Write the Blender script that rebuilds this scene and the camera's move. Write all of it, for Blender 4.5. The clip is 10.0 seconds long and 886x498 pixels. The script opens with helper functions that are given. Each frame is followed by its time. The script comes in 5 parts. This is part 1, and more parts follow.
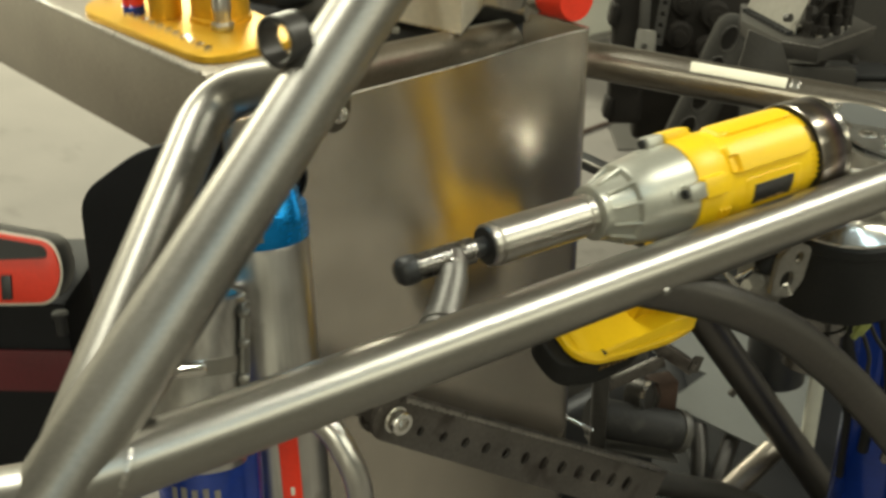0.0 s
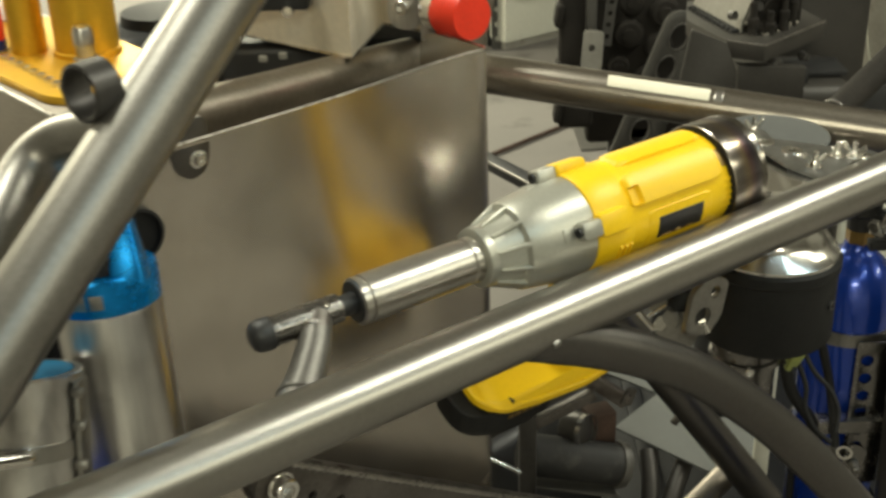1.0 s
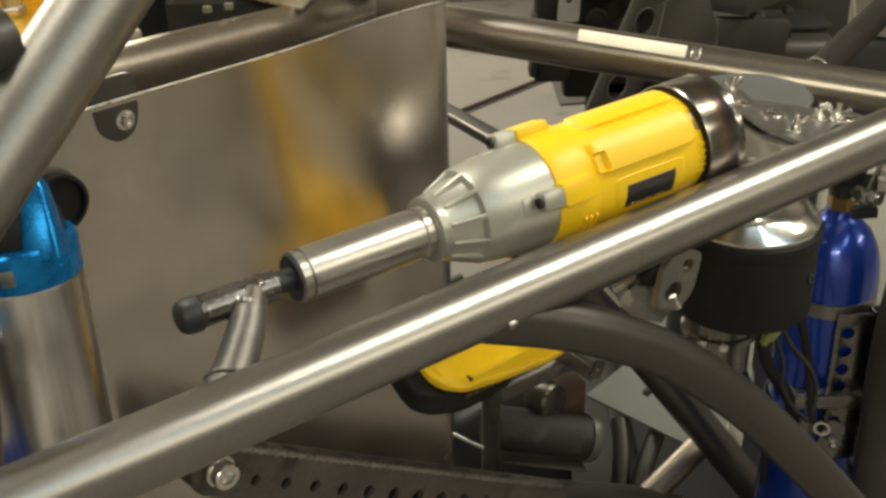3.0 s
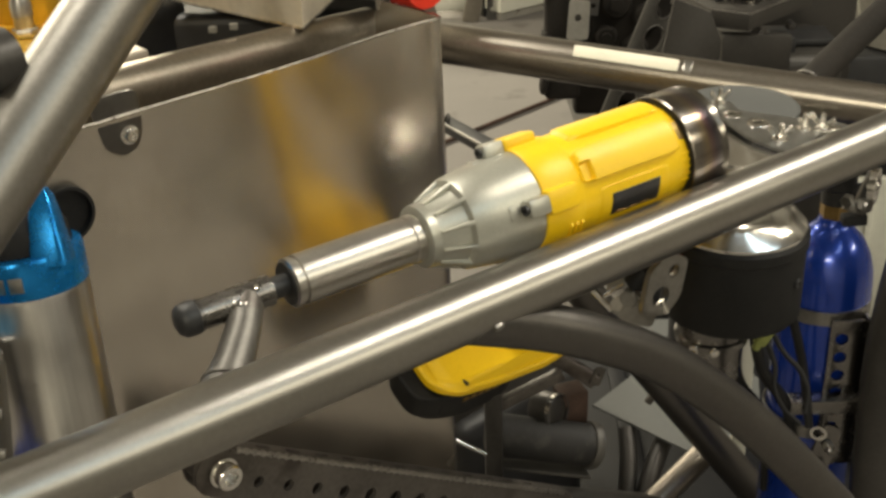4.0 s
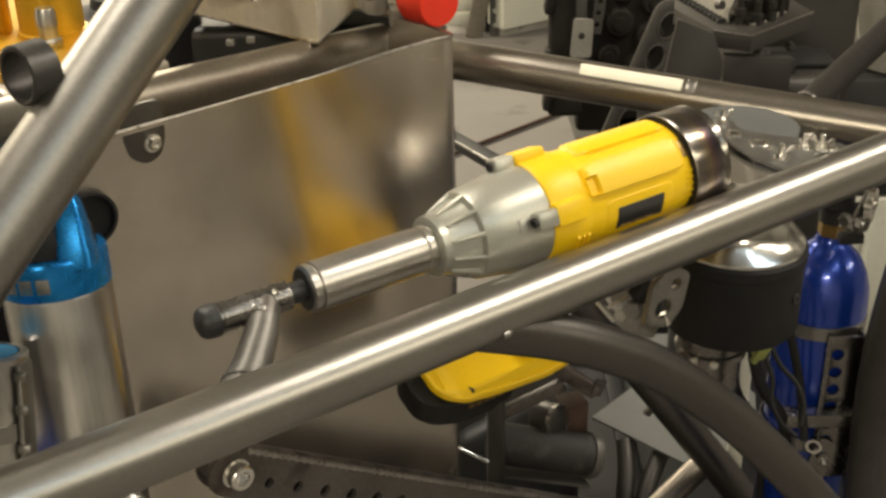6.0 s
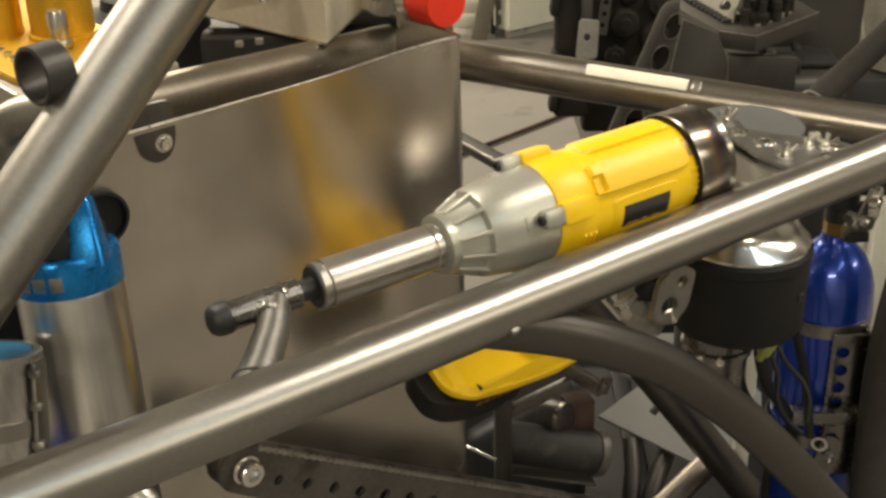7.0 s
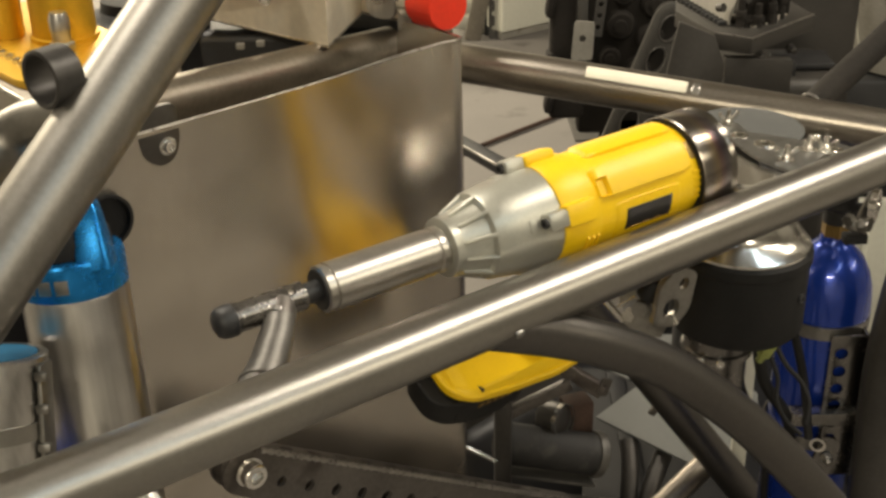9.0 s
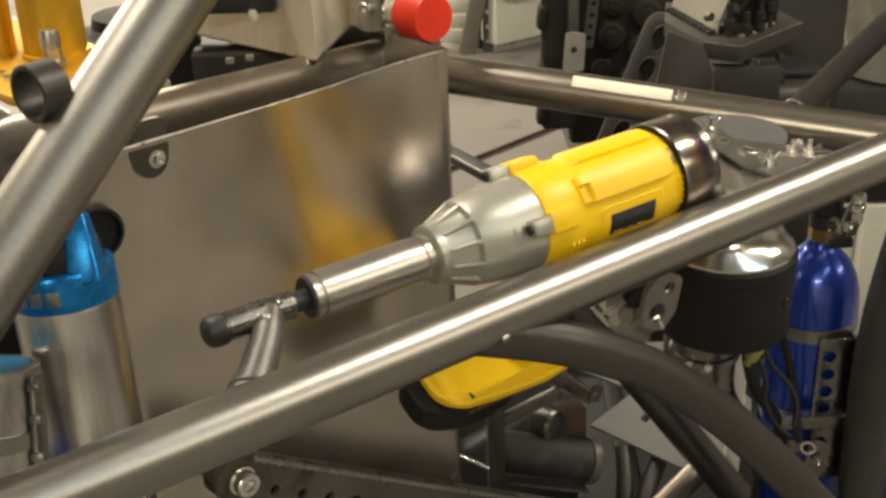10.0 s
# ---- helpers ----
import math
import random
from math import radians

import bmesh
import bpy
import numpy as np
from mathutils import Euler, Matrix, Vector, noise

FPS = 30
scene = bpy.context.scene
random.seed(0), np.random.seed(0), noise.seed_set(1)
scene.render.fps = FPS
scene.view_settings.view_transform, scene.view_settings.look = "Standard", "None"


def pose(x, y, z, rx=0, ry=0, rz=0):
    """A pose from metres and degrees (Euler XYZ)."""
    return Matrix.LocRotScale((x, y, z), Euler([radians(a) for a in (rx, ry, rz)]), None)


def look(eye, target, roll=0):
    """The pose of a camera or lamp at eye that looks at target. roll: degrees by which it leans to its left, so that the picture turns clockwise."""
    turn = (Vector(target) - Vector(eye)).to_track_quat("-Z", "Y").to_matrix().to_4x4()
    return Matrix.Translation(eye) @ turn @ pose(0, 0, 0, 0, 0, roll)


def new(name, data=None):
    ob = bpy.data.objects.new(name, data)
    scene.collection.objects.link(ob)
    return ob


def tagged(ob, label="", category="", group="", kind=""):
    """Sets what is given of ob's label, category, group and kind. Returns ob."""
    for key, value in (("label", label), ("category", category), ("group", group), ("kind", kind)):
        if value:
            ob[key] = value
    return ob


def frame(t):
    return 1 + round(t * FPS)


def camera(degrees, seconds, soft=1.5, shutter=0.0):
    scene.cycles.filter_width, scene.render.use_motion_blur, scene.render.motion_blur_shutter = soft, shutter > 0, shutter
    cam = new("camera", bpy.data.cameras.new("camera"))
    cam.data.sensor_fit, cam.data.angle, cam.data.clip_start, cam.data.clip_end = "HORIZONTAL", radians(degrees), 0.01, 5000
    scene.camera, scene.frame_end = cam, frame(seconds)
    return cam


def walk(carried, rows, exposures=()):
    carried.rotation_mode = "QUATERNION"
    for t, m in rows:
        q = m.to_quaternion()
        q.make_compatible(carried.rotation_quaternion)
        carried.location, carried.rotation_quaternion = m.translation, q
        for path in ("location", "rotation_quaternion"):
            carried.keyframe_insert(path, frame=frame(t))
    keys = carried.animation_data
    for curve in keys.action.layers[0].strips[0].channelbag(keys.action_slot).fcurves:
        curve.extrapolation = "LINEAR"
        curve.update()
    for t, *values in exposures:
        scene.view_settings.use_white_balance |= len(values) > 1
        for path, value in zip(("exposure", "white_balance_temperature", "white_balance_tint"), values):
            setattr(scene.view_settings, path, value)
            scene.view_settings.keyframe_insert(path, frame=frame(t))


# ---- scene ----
cam = camera(40.1, 10.0, soft=2.9, shutter=0.9)
PATH = [
    (0, (0.042, -0.019, 1.37), (-0.01, 1.781, 0.499), 0.2),
    (0.2, (0.095, -0.033, 1.365), (-0.018, 1.776, 0.52), -1.7),
    (0.5, (0.13, -0.006, 1.371), (0.011, 1.797, 0.515), -2.2),
    (0.7, (0.131, 0.034, 1.368), (0.042, 1.844, 0.522), -2.2),
    (1, (0.135, 0.088, 1.367), (0.092, 1.884, 0.488), -1.9),
    (1.2, (0.139, 0.121, 1.359), (0.103, 1.907, 0.46), -1.9),
    (1.5, (0.145, 0.146, 1.352), (0.15, 1.917, 0.422), -1.6),
    (2, (0.146, 0.161, 1.347), (0.164, 1.92, 0.396), -1.5),
    (2.5, (0.148, 0.167, 1.346), (0.155, 1.924, 0.391), -1.1),
    (4, (0.184, 0.125, 1.353), (0.126, 1.9, 0.433), -2.3),
    (4.5, (0.189, 0.108, 1.359), (0.131, 1.893, 0.459), -2.2),
    (5, (0.183, 0.102, 1.363), (0.122, 1.888, 0.465), -1.7),
    (5.5, (0.176, 0.1, 1.364), (0.126, 1.885, 0.464), -1.2),
    (7, (0.172, 0.086, 1.366), (0.111, 1.873, 0.47), -1.5),
    (7.5, (0.169, 0.085, 1.367), (0.102, 1.871, 0.47), -1.5),
    (8, (0.164, 0.088, 1.367), (0.103, 1.868, 0.457), -1.0),
    (8.5, (0.162, 0.087, 1.367), (0.108, 1.871, 0.465), -1.3),
    (9, (0.162, 0.084, 1.369), (0.116, 1.872, 0.473), -1.3),
    (9.5, (0.167, 0.078, 1.367), (0.111, 1.871, 0.484), -2.0),
    (10, (0.173, 0.07, 1.37), (0.127, 1.868, 0.495), -2.1),
]
walk(cam, [(t, look(eye, target, roll)) for t, eye, target, roll in PATH], exposures=[(0.0, 0.21, 6280, 0.0), (1.5, 0.20, 6280, 2.5), (2.5, 0.18, 6350, 6.0), (5.0, 0.19, 6560, 11.0), (10.0, 0.20, 6680, 12.5)])

# ---- world and lamps ----
world = bpy.data.worlds.new("world")
scene.world = world
world.use_nodes = True
world.node_tree.nodes["Background"].inputs[0].default_value = (0.5, 0.5, 0.48, 1)
world.node_tree.nodes["Background"].inputs[1].default_value = 0.045


def area_lamp(name, eye, target, sx, sy, watts, colour):
    data = bpy.data.lights.new(name, "AREA")
    data.shape, data.size, data.size_y, data.energy, data.color = "RECTANGLE", sx, sy, watts, colour
    ob = new(name, data)
    ob.matrix_basis = look(eye, target)
    return ob


WARM, PALE, COOL = (1.0, 0.905, 0.69), (1.0, 0.93, 0.78), (0.74, 0.92, 1.0)


def tube_row(name, x, y, length, width, watts, colour, yaw=48):
    """A row of ceiling tubes, as a rule along the length of the chassis."""
    ob = area_lamp(name, (x, y, 3.1), (x, y, 0), length, width, watts, colour)
    ob.matrix_basis = Matrix.Translation((x, y, 3.1)) @ Euler((0, 0, radians(yaw))).to_matrix().to_4x4()
    return ob


tube_row("ceiling_or_fill_lamp", 2.32, 1.69, 2.7, 0.12, 74, PALE)
tube_row("ceiling_or_fill_lamp", 4.30, -0.50, 3.8, 0.14, 96, WARM)
tube_row("ceiling_or_fill_lamp", -0.76, 1.50, 1.1, 0.18, 42, PALE, 90)
# Fill lamp added out of view, to brighten the floor at the left.
tube_row("ceiling_or_fill_lamp", -3.6, 4.2, 2.4, 0.20, 265, WARM, 138)
tube_row("ceiling_or_fill_lamp", -1.2, 7.4, 2.0, 0.20, 360, WARM, 138)
tube_row("ceiling_or_fill_lamp", 1.50, -0.95, 2.0, 0.15, 13, COOL)
tube_row("ceiling_or_fill_lamp", -0.55, -3.1, 1.7, 0.24, 95, WARM, 0)

# ---- materials ----
def material(name, colour, rough=0.5, metal=0.0, vary=0.12, scale=18.0, fine=220.0, bump=0.15, spread=0.1, stretch=(1, 1, 1), aniso=0.0, coat=0.0, depth=0.0006, stain=None):
    """Colour and gloss varied by a coarse and a fine noise, with a fine relief."""
    m = bpy.data.materials.new(name)
    m.use_nodes = True
    nt = m.node_tree
    n, l = nt.nodes, nt.links
    b = n["Principled BSDF"]
    tc = n.new("ShaderNodeTexCoord")
    mp = n.new("ShaderNodeMapping")
    mp.inputs["Scale"].default_value = stretch
    l.new(tc.outputs["Object"], mp.inputs["Vector"])
    big, small = n.new("ShaderNodeTexNoise"), n.new("ShaderNodeTexNoise")
    big.inputs["Scale"].default_value, small.inputs["Scale"].default_value = scale, fine
    big.inputs["Detail"].default_value, small.inputs["Detail"].default_value = 6, 4
    l.new(tc.outputs["Object"], big.inputs["Vector"])
    l.new(mp.outputs["Vector"], small.inputs["Vector"])
    mix = n.new("ShaderNodeMix")
    mix.data_type = "FLOAT"
    mix.inputs[0].default_value = 0.4
    l.new(big.outputs["Fac"], mix.inputs[2])
    l.new(small.outputs["Fac"], mix.inputs[3])
    ramp = n.new("ShaderNodeValToRGB")
    lo, hi = [max(0.0, c * (1 - vary * 1.6)) for c in colour], [min(1.0, c * (1 + vary)) for c in colour]
    ramp.color_ramp.elements[0].position, ramp.color_ramp.elements[1].position = 0.3, 0.7
    ramp.color_ramp.elements[0].color, ramp.color_ramp.elements[1].color = (*lo, 1), (*hi, 1)
    l.new(mix.outputs[0], ramp.inputs[0])
    out = ramp.outputs[0]
    if stain:
        st = n.new("ShaderNodeTexNoise")
        st.inputs["Scale"].default_value, st.inputs["Detail"].default_value = stain[1], 8
        l.new(tc.outputs["Object"], st.inputs["Vector"])
        r2 = n.new("ShaderNodeValToRGB")
        r2.color_ramp.elements[0].position, r2.color_ramp.elements[1].position = stain[2], stain[2] + 0.12
        l.new(st.outputs["Fac"], r2.inputs[0])
        mc = n.new("ShaderNodeMix")
        mc.data_type = "RGBA"
        l.new(r2.outputs[0], mc.inputs[0])
        l.new(out, mc.inputs[6])
        mc.inputs[7].default_value = (*stain[0], 1)
        out = mc.outputs[2]
    l.new(out, b.inputs["Base Color"])
    rr = n.new("ShaderNodeMapRange")
    rr.inputs[3].default_value, rr.inputs[4].default_value = max(0.02, rough - spread), min(1.0, rough + spread)
    l.new(mix.outputs[0], rr.inputs[0])
    l.new(rr.outputs[0], b.inputs["Roughness"])
    b.inputs["Metallic"].default_value = metal
    b.inputs["Anisotropic"].default_value = aniso
    b.inputs["Coat Weight"].default_value = coat
    if bump:
        bp = n.new("ShaderNodeBump")
        bp.inputs["Strength"].default_value, bp.inputs["Distance"].default_value = bump, depth
        l.new(small.outputs["Fac"], bp.inputs["Height"])
        l.new(bp.outputs[0], b.inputs["Normal"])
    return m


STEEL = material("bare_steel", (0.348, 0.334, 0.304), 0.35, 1.0, 0.08, 9, 260, 0.06, 0.03)
BRUSHED = material("brushed_brace_steel", (0.280, 0.267, 0.244), 0.42, 1.0, 0.12, 9, 260, 0.10, 0.05)
REARSTEEL = material("dark_polished_tube", (0.32, 0.29, 0.25), 0.31, 1.0, 0.12, 8, 240, 0.06, 0.03)
OXIDE = material("mill_scale_steel", (0.26, 0.232, 0.20), 0.36, 0.95, 0.2, 10, 240, 0.05, 0.06)
DARKSTEEL = material("oiled_steel", (0.058, 0.054, 0.050), 0.42, 0.5, 0.2, 12, 200, 0.15, 0.1)
SHEET = material("brushed_aluminium_sheet", (0.575, 0.527, 0.460), 0.235, 0.98, 0.08, 7, 60, 0.03, 0.05, (9, 9, 0.6), aniso=0.8, depth=0.0001, stain=((0.50, 0.455, 0.395), 9.0, 0.54))
ALU = material("machined_aluminium", (0.58, 0.565, 0.54), 0.31, 1.0, 0.22, 14, 60, 0.06, 0.12, (3, 3, 0.12), stain=((0.44, 0.42, 0.40), 28.0, 0.60))
CAST = material("cast_gear_case", (0.45, 0.445, 0.39), 0.38, 0.6, 0.08, 20, 420, 0.25, 0.06)
SOCKET = material("satin_chrome", (0.52, 0.50, 0.46), 0.34, 1.0, 0.10, 30, 260, 0.08, 0.06)
CHROME = material("polished_chrome", (0.80, 0.78, 0.74), 0.17, 1.0, 0.08, 16, 260, 0.05, 0.07)
YELLOW = material("yellow_plastic", (0.88, 0.565, 0.006), 0.42, 0.0, 0.06, 22, 500, 0.2, 0.06)
BLACK = material("black_plastic", (0.02, 0.02, 0.021), 0.45, 0.0, 0.3, 20, 400, 0.2, 0.1)
RUBBER = material("black_rubber", (0.014, 0.0138, 0.0138), 0.55, 0.0, 0.3, 12, 300, 0.3, 0.1)
BLUEANO = material("blue_anodised", (0.011, 0.22, 0.60), 0.27, 0.75, 0.1, 30, 300, 0.08, 0.06)
BLUEPAINT = material("blue_paint", (0.010, 0.045, 0.34), 0.24, 0.45, 0.12, 12, 200, 0.04, 0.08, coat=0.6)
GOLD = material("gold_anodised", (0.70, 0.42, 0.035), 0.42, 0.75, 0.08, 20, 260, 0.08, 0.08)
RED = material("red_plastic", (0.72, 0.035, 0.012), 0.42, 0.0, 0.1, 24, 300, 0.12, 0.08)
# Colour of the dim reflection painted on the case's lower body.
MAROON = material("maroon_reflection", (0.10, 0.012, 0.018), 0.5, 0.0, 0.2, 14, 200, 0.1, 0.1)
CONNECT = material("yellow_green_plastic", (0.20, 0.22, 0.06), 0.5, 0.0, 0.2, 40, 300, 0.1, 0.1)
# Darker blue for the small cap: the shade on it is in the colour.
TEAL = material("shaded_blue_anodised", (0.012, 0.13, 0.26), 0.55, 0.5, 0.2, 30, 200, 0.1, 0.1)
TAPE = material("cream_tape", (0.78, 0.74, 0.60), 0.7, 0.0, 0.06, 40, 300, 0.2, 0.05)
GREYPLATE = material("grey_painted_plate", (0.085, 0.088, 0.085), 0.6, 0.0, 0.1, 6, 120, 0.1, 0.08)
GUNMETAL = material("grey_cast_plate", (0.095, 0.09, 0.082), 0.45, 0.5, 0.15, 10, 200, 0.2, 0.1)
DULLALU = material("dull_aluminium", (0.30, 0.29, 0.27), 0.4, 1.0, 0.2, 14, 200, 0.15, 0.12)
BRASS = material("dull_brass", (0.34, 0.23, 0.085), 0.46, 1.0, 0.2, 40, 300, 0.15, 0.1)
RUST = material("rusty_steel", (0.075, 0.045, 0.033), 0.7, 0.3, 0.35, 30, 260, 0.4, 0.1)
SATIN = material("dull_rolled_aluminium", (0.40, 0.362, 0.31), 0.42, 0.82, 0.14, 6, 90, 0.05, 0.06, (1, 1, 6))
BOXSHEET = material("hazy_folded_sheet", (0.74, 0.67, 0.54), 0.42, 0.30, 0.10, 7, 120, 0.05, 0.06)
LINK = material("brown_oiled_steel", (0.115, 0.103, 0.094), 0.45, 0.4, 0.25, 14, 220, 0.2, 0.1, stain=((0.06, 0.05, 0.045), 22.0, 0.58))
TINT = material("heat_tinted_steel", (0.26, 0.24, 0.215), 0.22, 1.0, 0.16, 10, 160, 0.05, 0.07, (1, 6, 6))
BAND_NODES, BAND_LINKS = TINT.node_tree.nodes, TINT.node_tree.links
tint_at, tint_x = BAND_NODES.new("ShaderNodeTexCoord"), BAND_NODES.new("ShaderNodeSeparateXYZ")
tint_way, tint_ramp, tint_mix, tint_spot = (BAND_NODES.new(k) for k in ("ShaderNodeMapRange", "ShaderNodeValToRGB", "ShaderNodeMix", "ShaderNodeTexNoise"))
tint_way.inputs[1].default_value, tint_way.inputs[2].default_value = 0.333, 0.373
tint_spot.inputs["Scale"].default_value = 22
for at_x, tone in ((0.22, (0.20, 0.17, 0.15)), (0.42, (0.40, 0.27, 0.11)), (0.55, (0.24, 0.10, 0.13)), (0.68, (0.13, 0.11, 0.17)), (0.85, (0.30, 0.28, 0.25))):
    tint_ramp.color_ramp.elements.new(at_x).color = (*tone, 1)
tint_ramp.color_ramp.elements[0].color = tint_ramp.color_ramp.elements[-1].color = (0.30, 0.275, 0.245, 1)
tint_mix.data_type = "RGBA"
BAND_LINKS.new(tint_at.outputs["Object"], tint_x.inputs[0])
BAND_LINKS.new(tint_at.outputs["Object"], tint_spot.inputs["Vector"])
BAND_LINKS.new(tint_x.outputs[0], tint_way.inputs[0])
BAND_LINKS.new(tint_way.outputs[0], tint_ramp.inputs[0])
BAND_LINKS.new(tint_spot.outputs["Fac"], tint_mix.inputs[0])
BAND_LINKS.new(BAND_NODES["Principled BSDF"].inputs["Base Color"].links[0].from_socket, tint_mix.inputs[6])
BAND_LINKS.new(tint_ramp.outputs[0], tint_mix.inputs[7])
BAND_LINKS.new(tint_mix.outputs[2], BAND_NODES["Principled BSDF"].inputs["Base Color"])
TUBEDARK = material("dark_drawn_tube", (0.120, 0.112, 0.104), 0.36, 0.9, 0.12, 8, 240, 0.15, 0.06)
SOOT = material("sooty_black_tube", (0.022, 0.019, 0.016), 0.85, 0.0, 0.3, 12, 200, 0.2, 0.08)
CASTGREY = material("grey_machined_casting", (0.045, 0.041, 0.036), 0.5, 0.35, 0.18, 9, 160, 0.15, 0.1, stain=((0.05, 0.045, 0.04), 14.0, 0.62))
PALEGREY = material("grubby_pale_plastic", (0.27, 0.255, 0.22), 0.6, 0.0, 0.15, 12, 120, 0.1, 0.1, stain=((0.10, 0.08, 0.06), 18.0, 0.62))
PLATED = material("zinc_plated_steel", (0.22, 0.21, 0.20), 0.26, 1.0, 0.2, 30, 200, 0.1, 0.1)
LEANPOST = material("brown_grey_paint", (0.16, 0.14, 0.11), 0.6, 0.0, 0.2, 12, 120, 0.1, 0.1)
MOUNTP = material("dull_mounting_plate", (0.20, 0.195, 0.18), 0.36, 0.8, 0.2, 30, 200, 0.1, 0.1)
SLEEVE = material("dark_welded_sleeve", (0.20, 0.19, 0.175), 0.46, 0.65, 0.2, 24, 240, 0.12, 0.08, stain=((0.09, 0.075, 0.065), 30.0, 0.56))
TUBEBROWN = material("brown_drawn_tube", (0.31, 0.275, 0.225), 0.36, 0.95, 0.2, 8, 200, 0.08, 0.07, stain=((0.10, 0.085, 0.075), 7.0, 0.54))
SPUN = material("spun_bright_metal", (0.86, 0.845, 0.81), 0.17, 1.0, 0.08, 14, 200, 0.03, 0.03, aniso=0.95)
SCUFFED = material("scuffed_black", (0.015, 0.0145, 0.0145), 0.62, 0.0, 0.4, 16, 160, 0.3, 0.12, stain=((0.05, 0.047, 0.044), 26.0, 0.60))
WHITE = material("off_white_paint", (0.62, 0.61, 0.52), 0.6, 0.0, 0.08, 4, 90, 0.1, 0.08)
CONCRETE = material("dusty_concrete", (0.165, 0.152, 0.138), 0.75, 0.0, 0.12, 3, 120, 0.25, 0.08, stain=((0.095, 0.085, 0.075), 7.0, 0.60))
WALLPAINT = material("grey_wall_paint", (0.52, 0.51, 0.48), 0.8, 0.0, 0.1, 2, 80, 0.1, 0.05)
CEILPAINT = material("white_ceiling_paint", (0.50, 0.49, 0.47), 0.85, 0.0, 0.06, 2, 80, 0.1, 0.05)
NAVY = material("blue_black_plate", (0.007, 0.0072, 0.009), 0.6, 0.0, 0.25, 8, 160, 0.15, 0.1)
WELD = material("weld_metal", (0.50, 0.48, 0.45), 0.3, 1.0, 0.3, 120, 400, 0.4, 0.12)

grain = SHEET.node_tree.nodes.new("ShaderNodeCombineXYZ")
grain.inputs[2].default_value = 1.0
SHEET.node_tree.links.new(grain.outputs[0], SHEET.node_tree.nodes["Principled BSDF"].inputs["Tangent"])
tangent = SPUN.node_tree.nodes.new("ShaderNodeTangent")
tangent.direction_type, tangent.axis = "RADIAL", "Z"
SPUN.node_tree.links.new(tangent.outputs[0], SPUN.node_tree.nodes["Principled BSDF"].inputs["Tangent"])
for dull in (SOOT, NAVY, RUBBER, LINK):
    dull.node_tree.nodes["Principled BSDF"].inputs["Specular IOR Level"].default_value = 0.22


# ---- mesh helpers ----
def smooth(bm, angle=38):
    for f in bm.faces:
        f.smooth = True
    for e in bm.edges:
        if len(e.link_faces) == 2 and e.calc_face_angle(0) > radians(angle):
            e.smooth = False
    return bm


def part(name, bm, mat, parent=None, label="", at=None, m=None):
    """Links a bmesh as one mesh object. at: the world pose of its thing, when the mesh is given in world places."""
    if at is not None:
        bm.transform(at.inverted())
    if m is not None:
        bm.transform(m)
    bmesh.ops.recalc_face_normals(bm, faces=bm.faces)
    smooth(bm)
    me = bpy.data.meshes.new(name)
    bm.to_mesh(me)
    bm.free()
    me.materials.append(mat)
    ob = new(name, me)
    if parent is not None:
        ob.parent = parent
    return tagged(ob, label)


def thing(name, label, category, m, group="", kind=""):
    ob = new(name)
    ob.empty_display_size = 0.02
    ob.matrix_basis = m
    return tagged(ob, label, category, group, kind)


def solid(name, bm, mat, label, category, m=None, group="", kind=""):
    """A thing of one mesh."""
    ob = part(name, bm, mat)
    if m is not None:
        ob.matrix_basis = m
    return tagged(ob, label, category, group, kind)


def bend(pts, radius, n=8):
    """Rounds the corners of a polyline."""
    pts = [Vector(p) for p in pts]
    out = [pts[0]]
    for a, b, c in zip(pts, pts[1:], pts[2:]):
        u, v = (a - b).normalized(), (c - b).normalized()
        r = min(radius, 0.45 * (a - b).length, 0.45 * (c - b).length)
        p, q = b + u * r, b + v * r
        for i in range(n + 1):
            t = i / n
            out.append(p.lerp(b, t).lerp(b.lerp(q, t), t))
    out.append(pts[-1])
    return out


def sweep(pts, r, seg=28, r2=None, wall=0.0):
    """A round bar or, with a wall, an open pipe along a polyline."""
    pts = [Vector(p) for p in pts]
    bm = bmesh.new()
    rings = []
    side = None
    for i, p in enumerate(pts):
        t = (pts[min(i + 1, len(pts) - 1)] - pts[max(i - 1, 0)]).normalized()
        if side is None:
            side = t.orthogonal().normalized()
        side = (side - t * side.dot(t)).normalized()
        up = t.cross(side)
        rr = r if r2 is None else r + (r2 - r) * i / (len(pts) - 1)
        rings.append([bm.verts.new(p + (side * math.cos(a) + up * math.sin(a)) * rr) for a in [2 * math.pi * k / seg for k in range(seg)]])
    for a, b in zip(rings, rings[1:]):
        for k in range(seg):
            bm.faces.new((a[k], a[(k + 1) % seg], b[(k + 1) % seg], b[k]))
    bm.faces.new(rings[0])
    bm.faces.new(rings[-1])
    return bm


def lathe(profile, seg=48, cap=True):
    """Turns (x, r) pairs round the local x axis."""
    bm = bmesh.new()
    rings = []
    for x, r in profile:
        rings.append([bm.verts.new((x, r * math.cos(2 * math.pi * k / seg), r * math.sin(2 * math.pi * k / seg))) for k in range(seg)])
    for a, b in zip(rings, rings[1:]):
        for k in range(seg):
            bm.faces.new((a[k], a[(k + 1) % seg], b[(k + 1) % seg], b[k]))
    if cap:
        bm.faces.new(rings[0])
        bm.faces.new(rings[-1])
    return bm


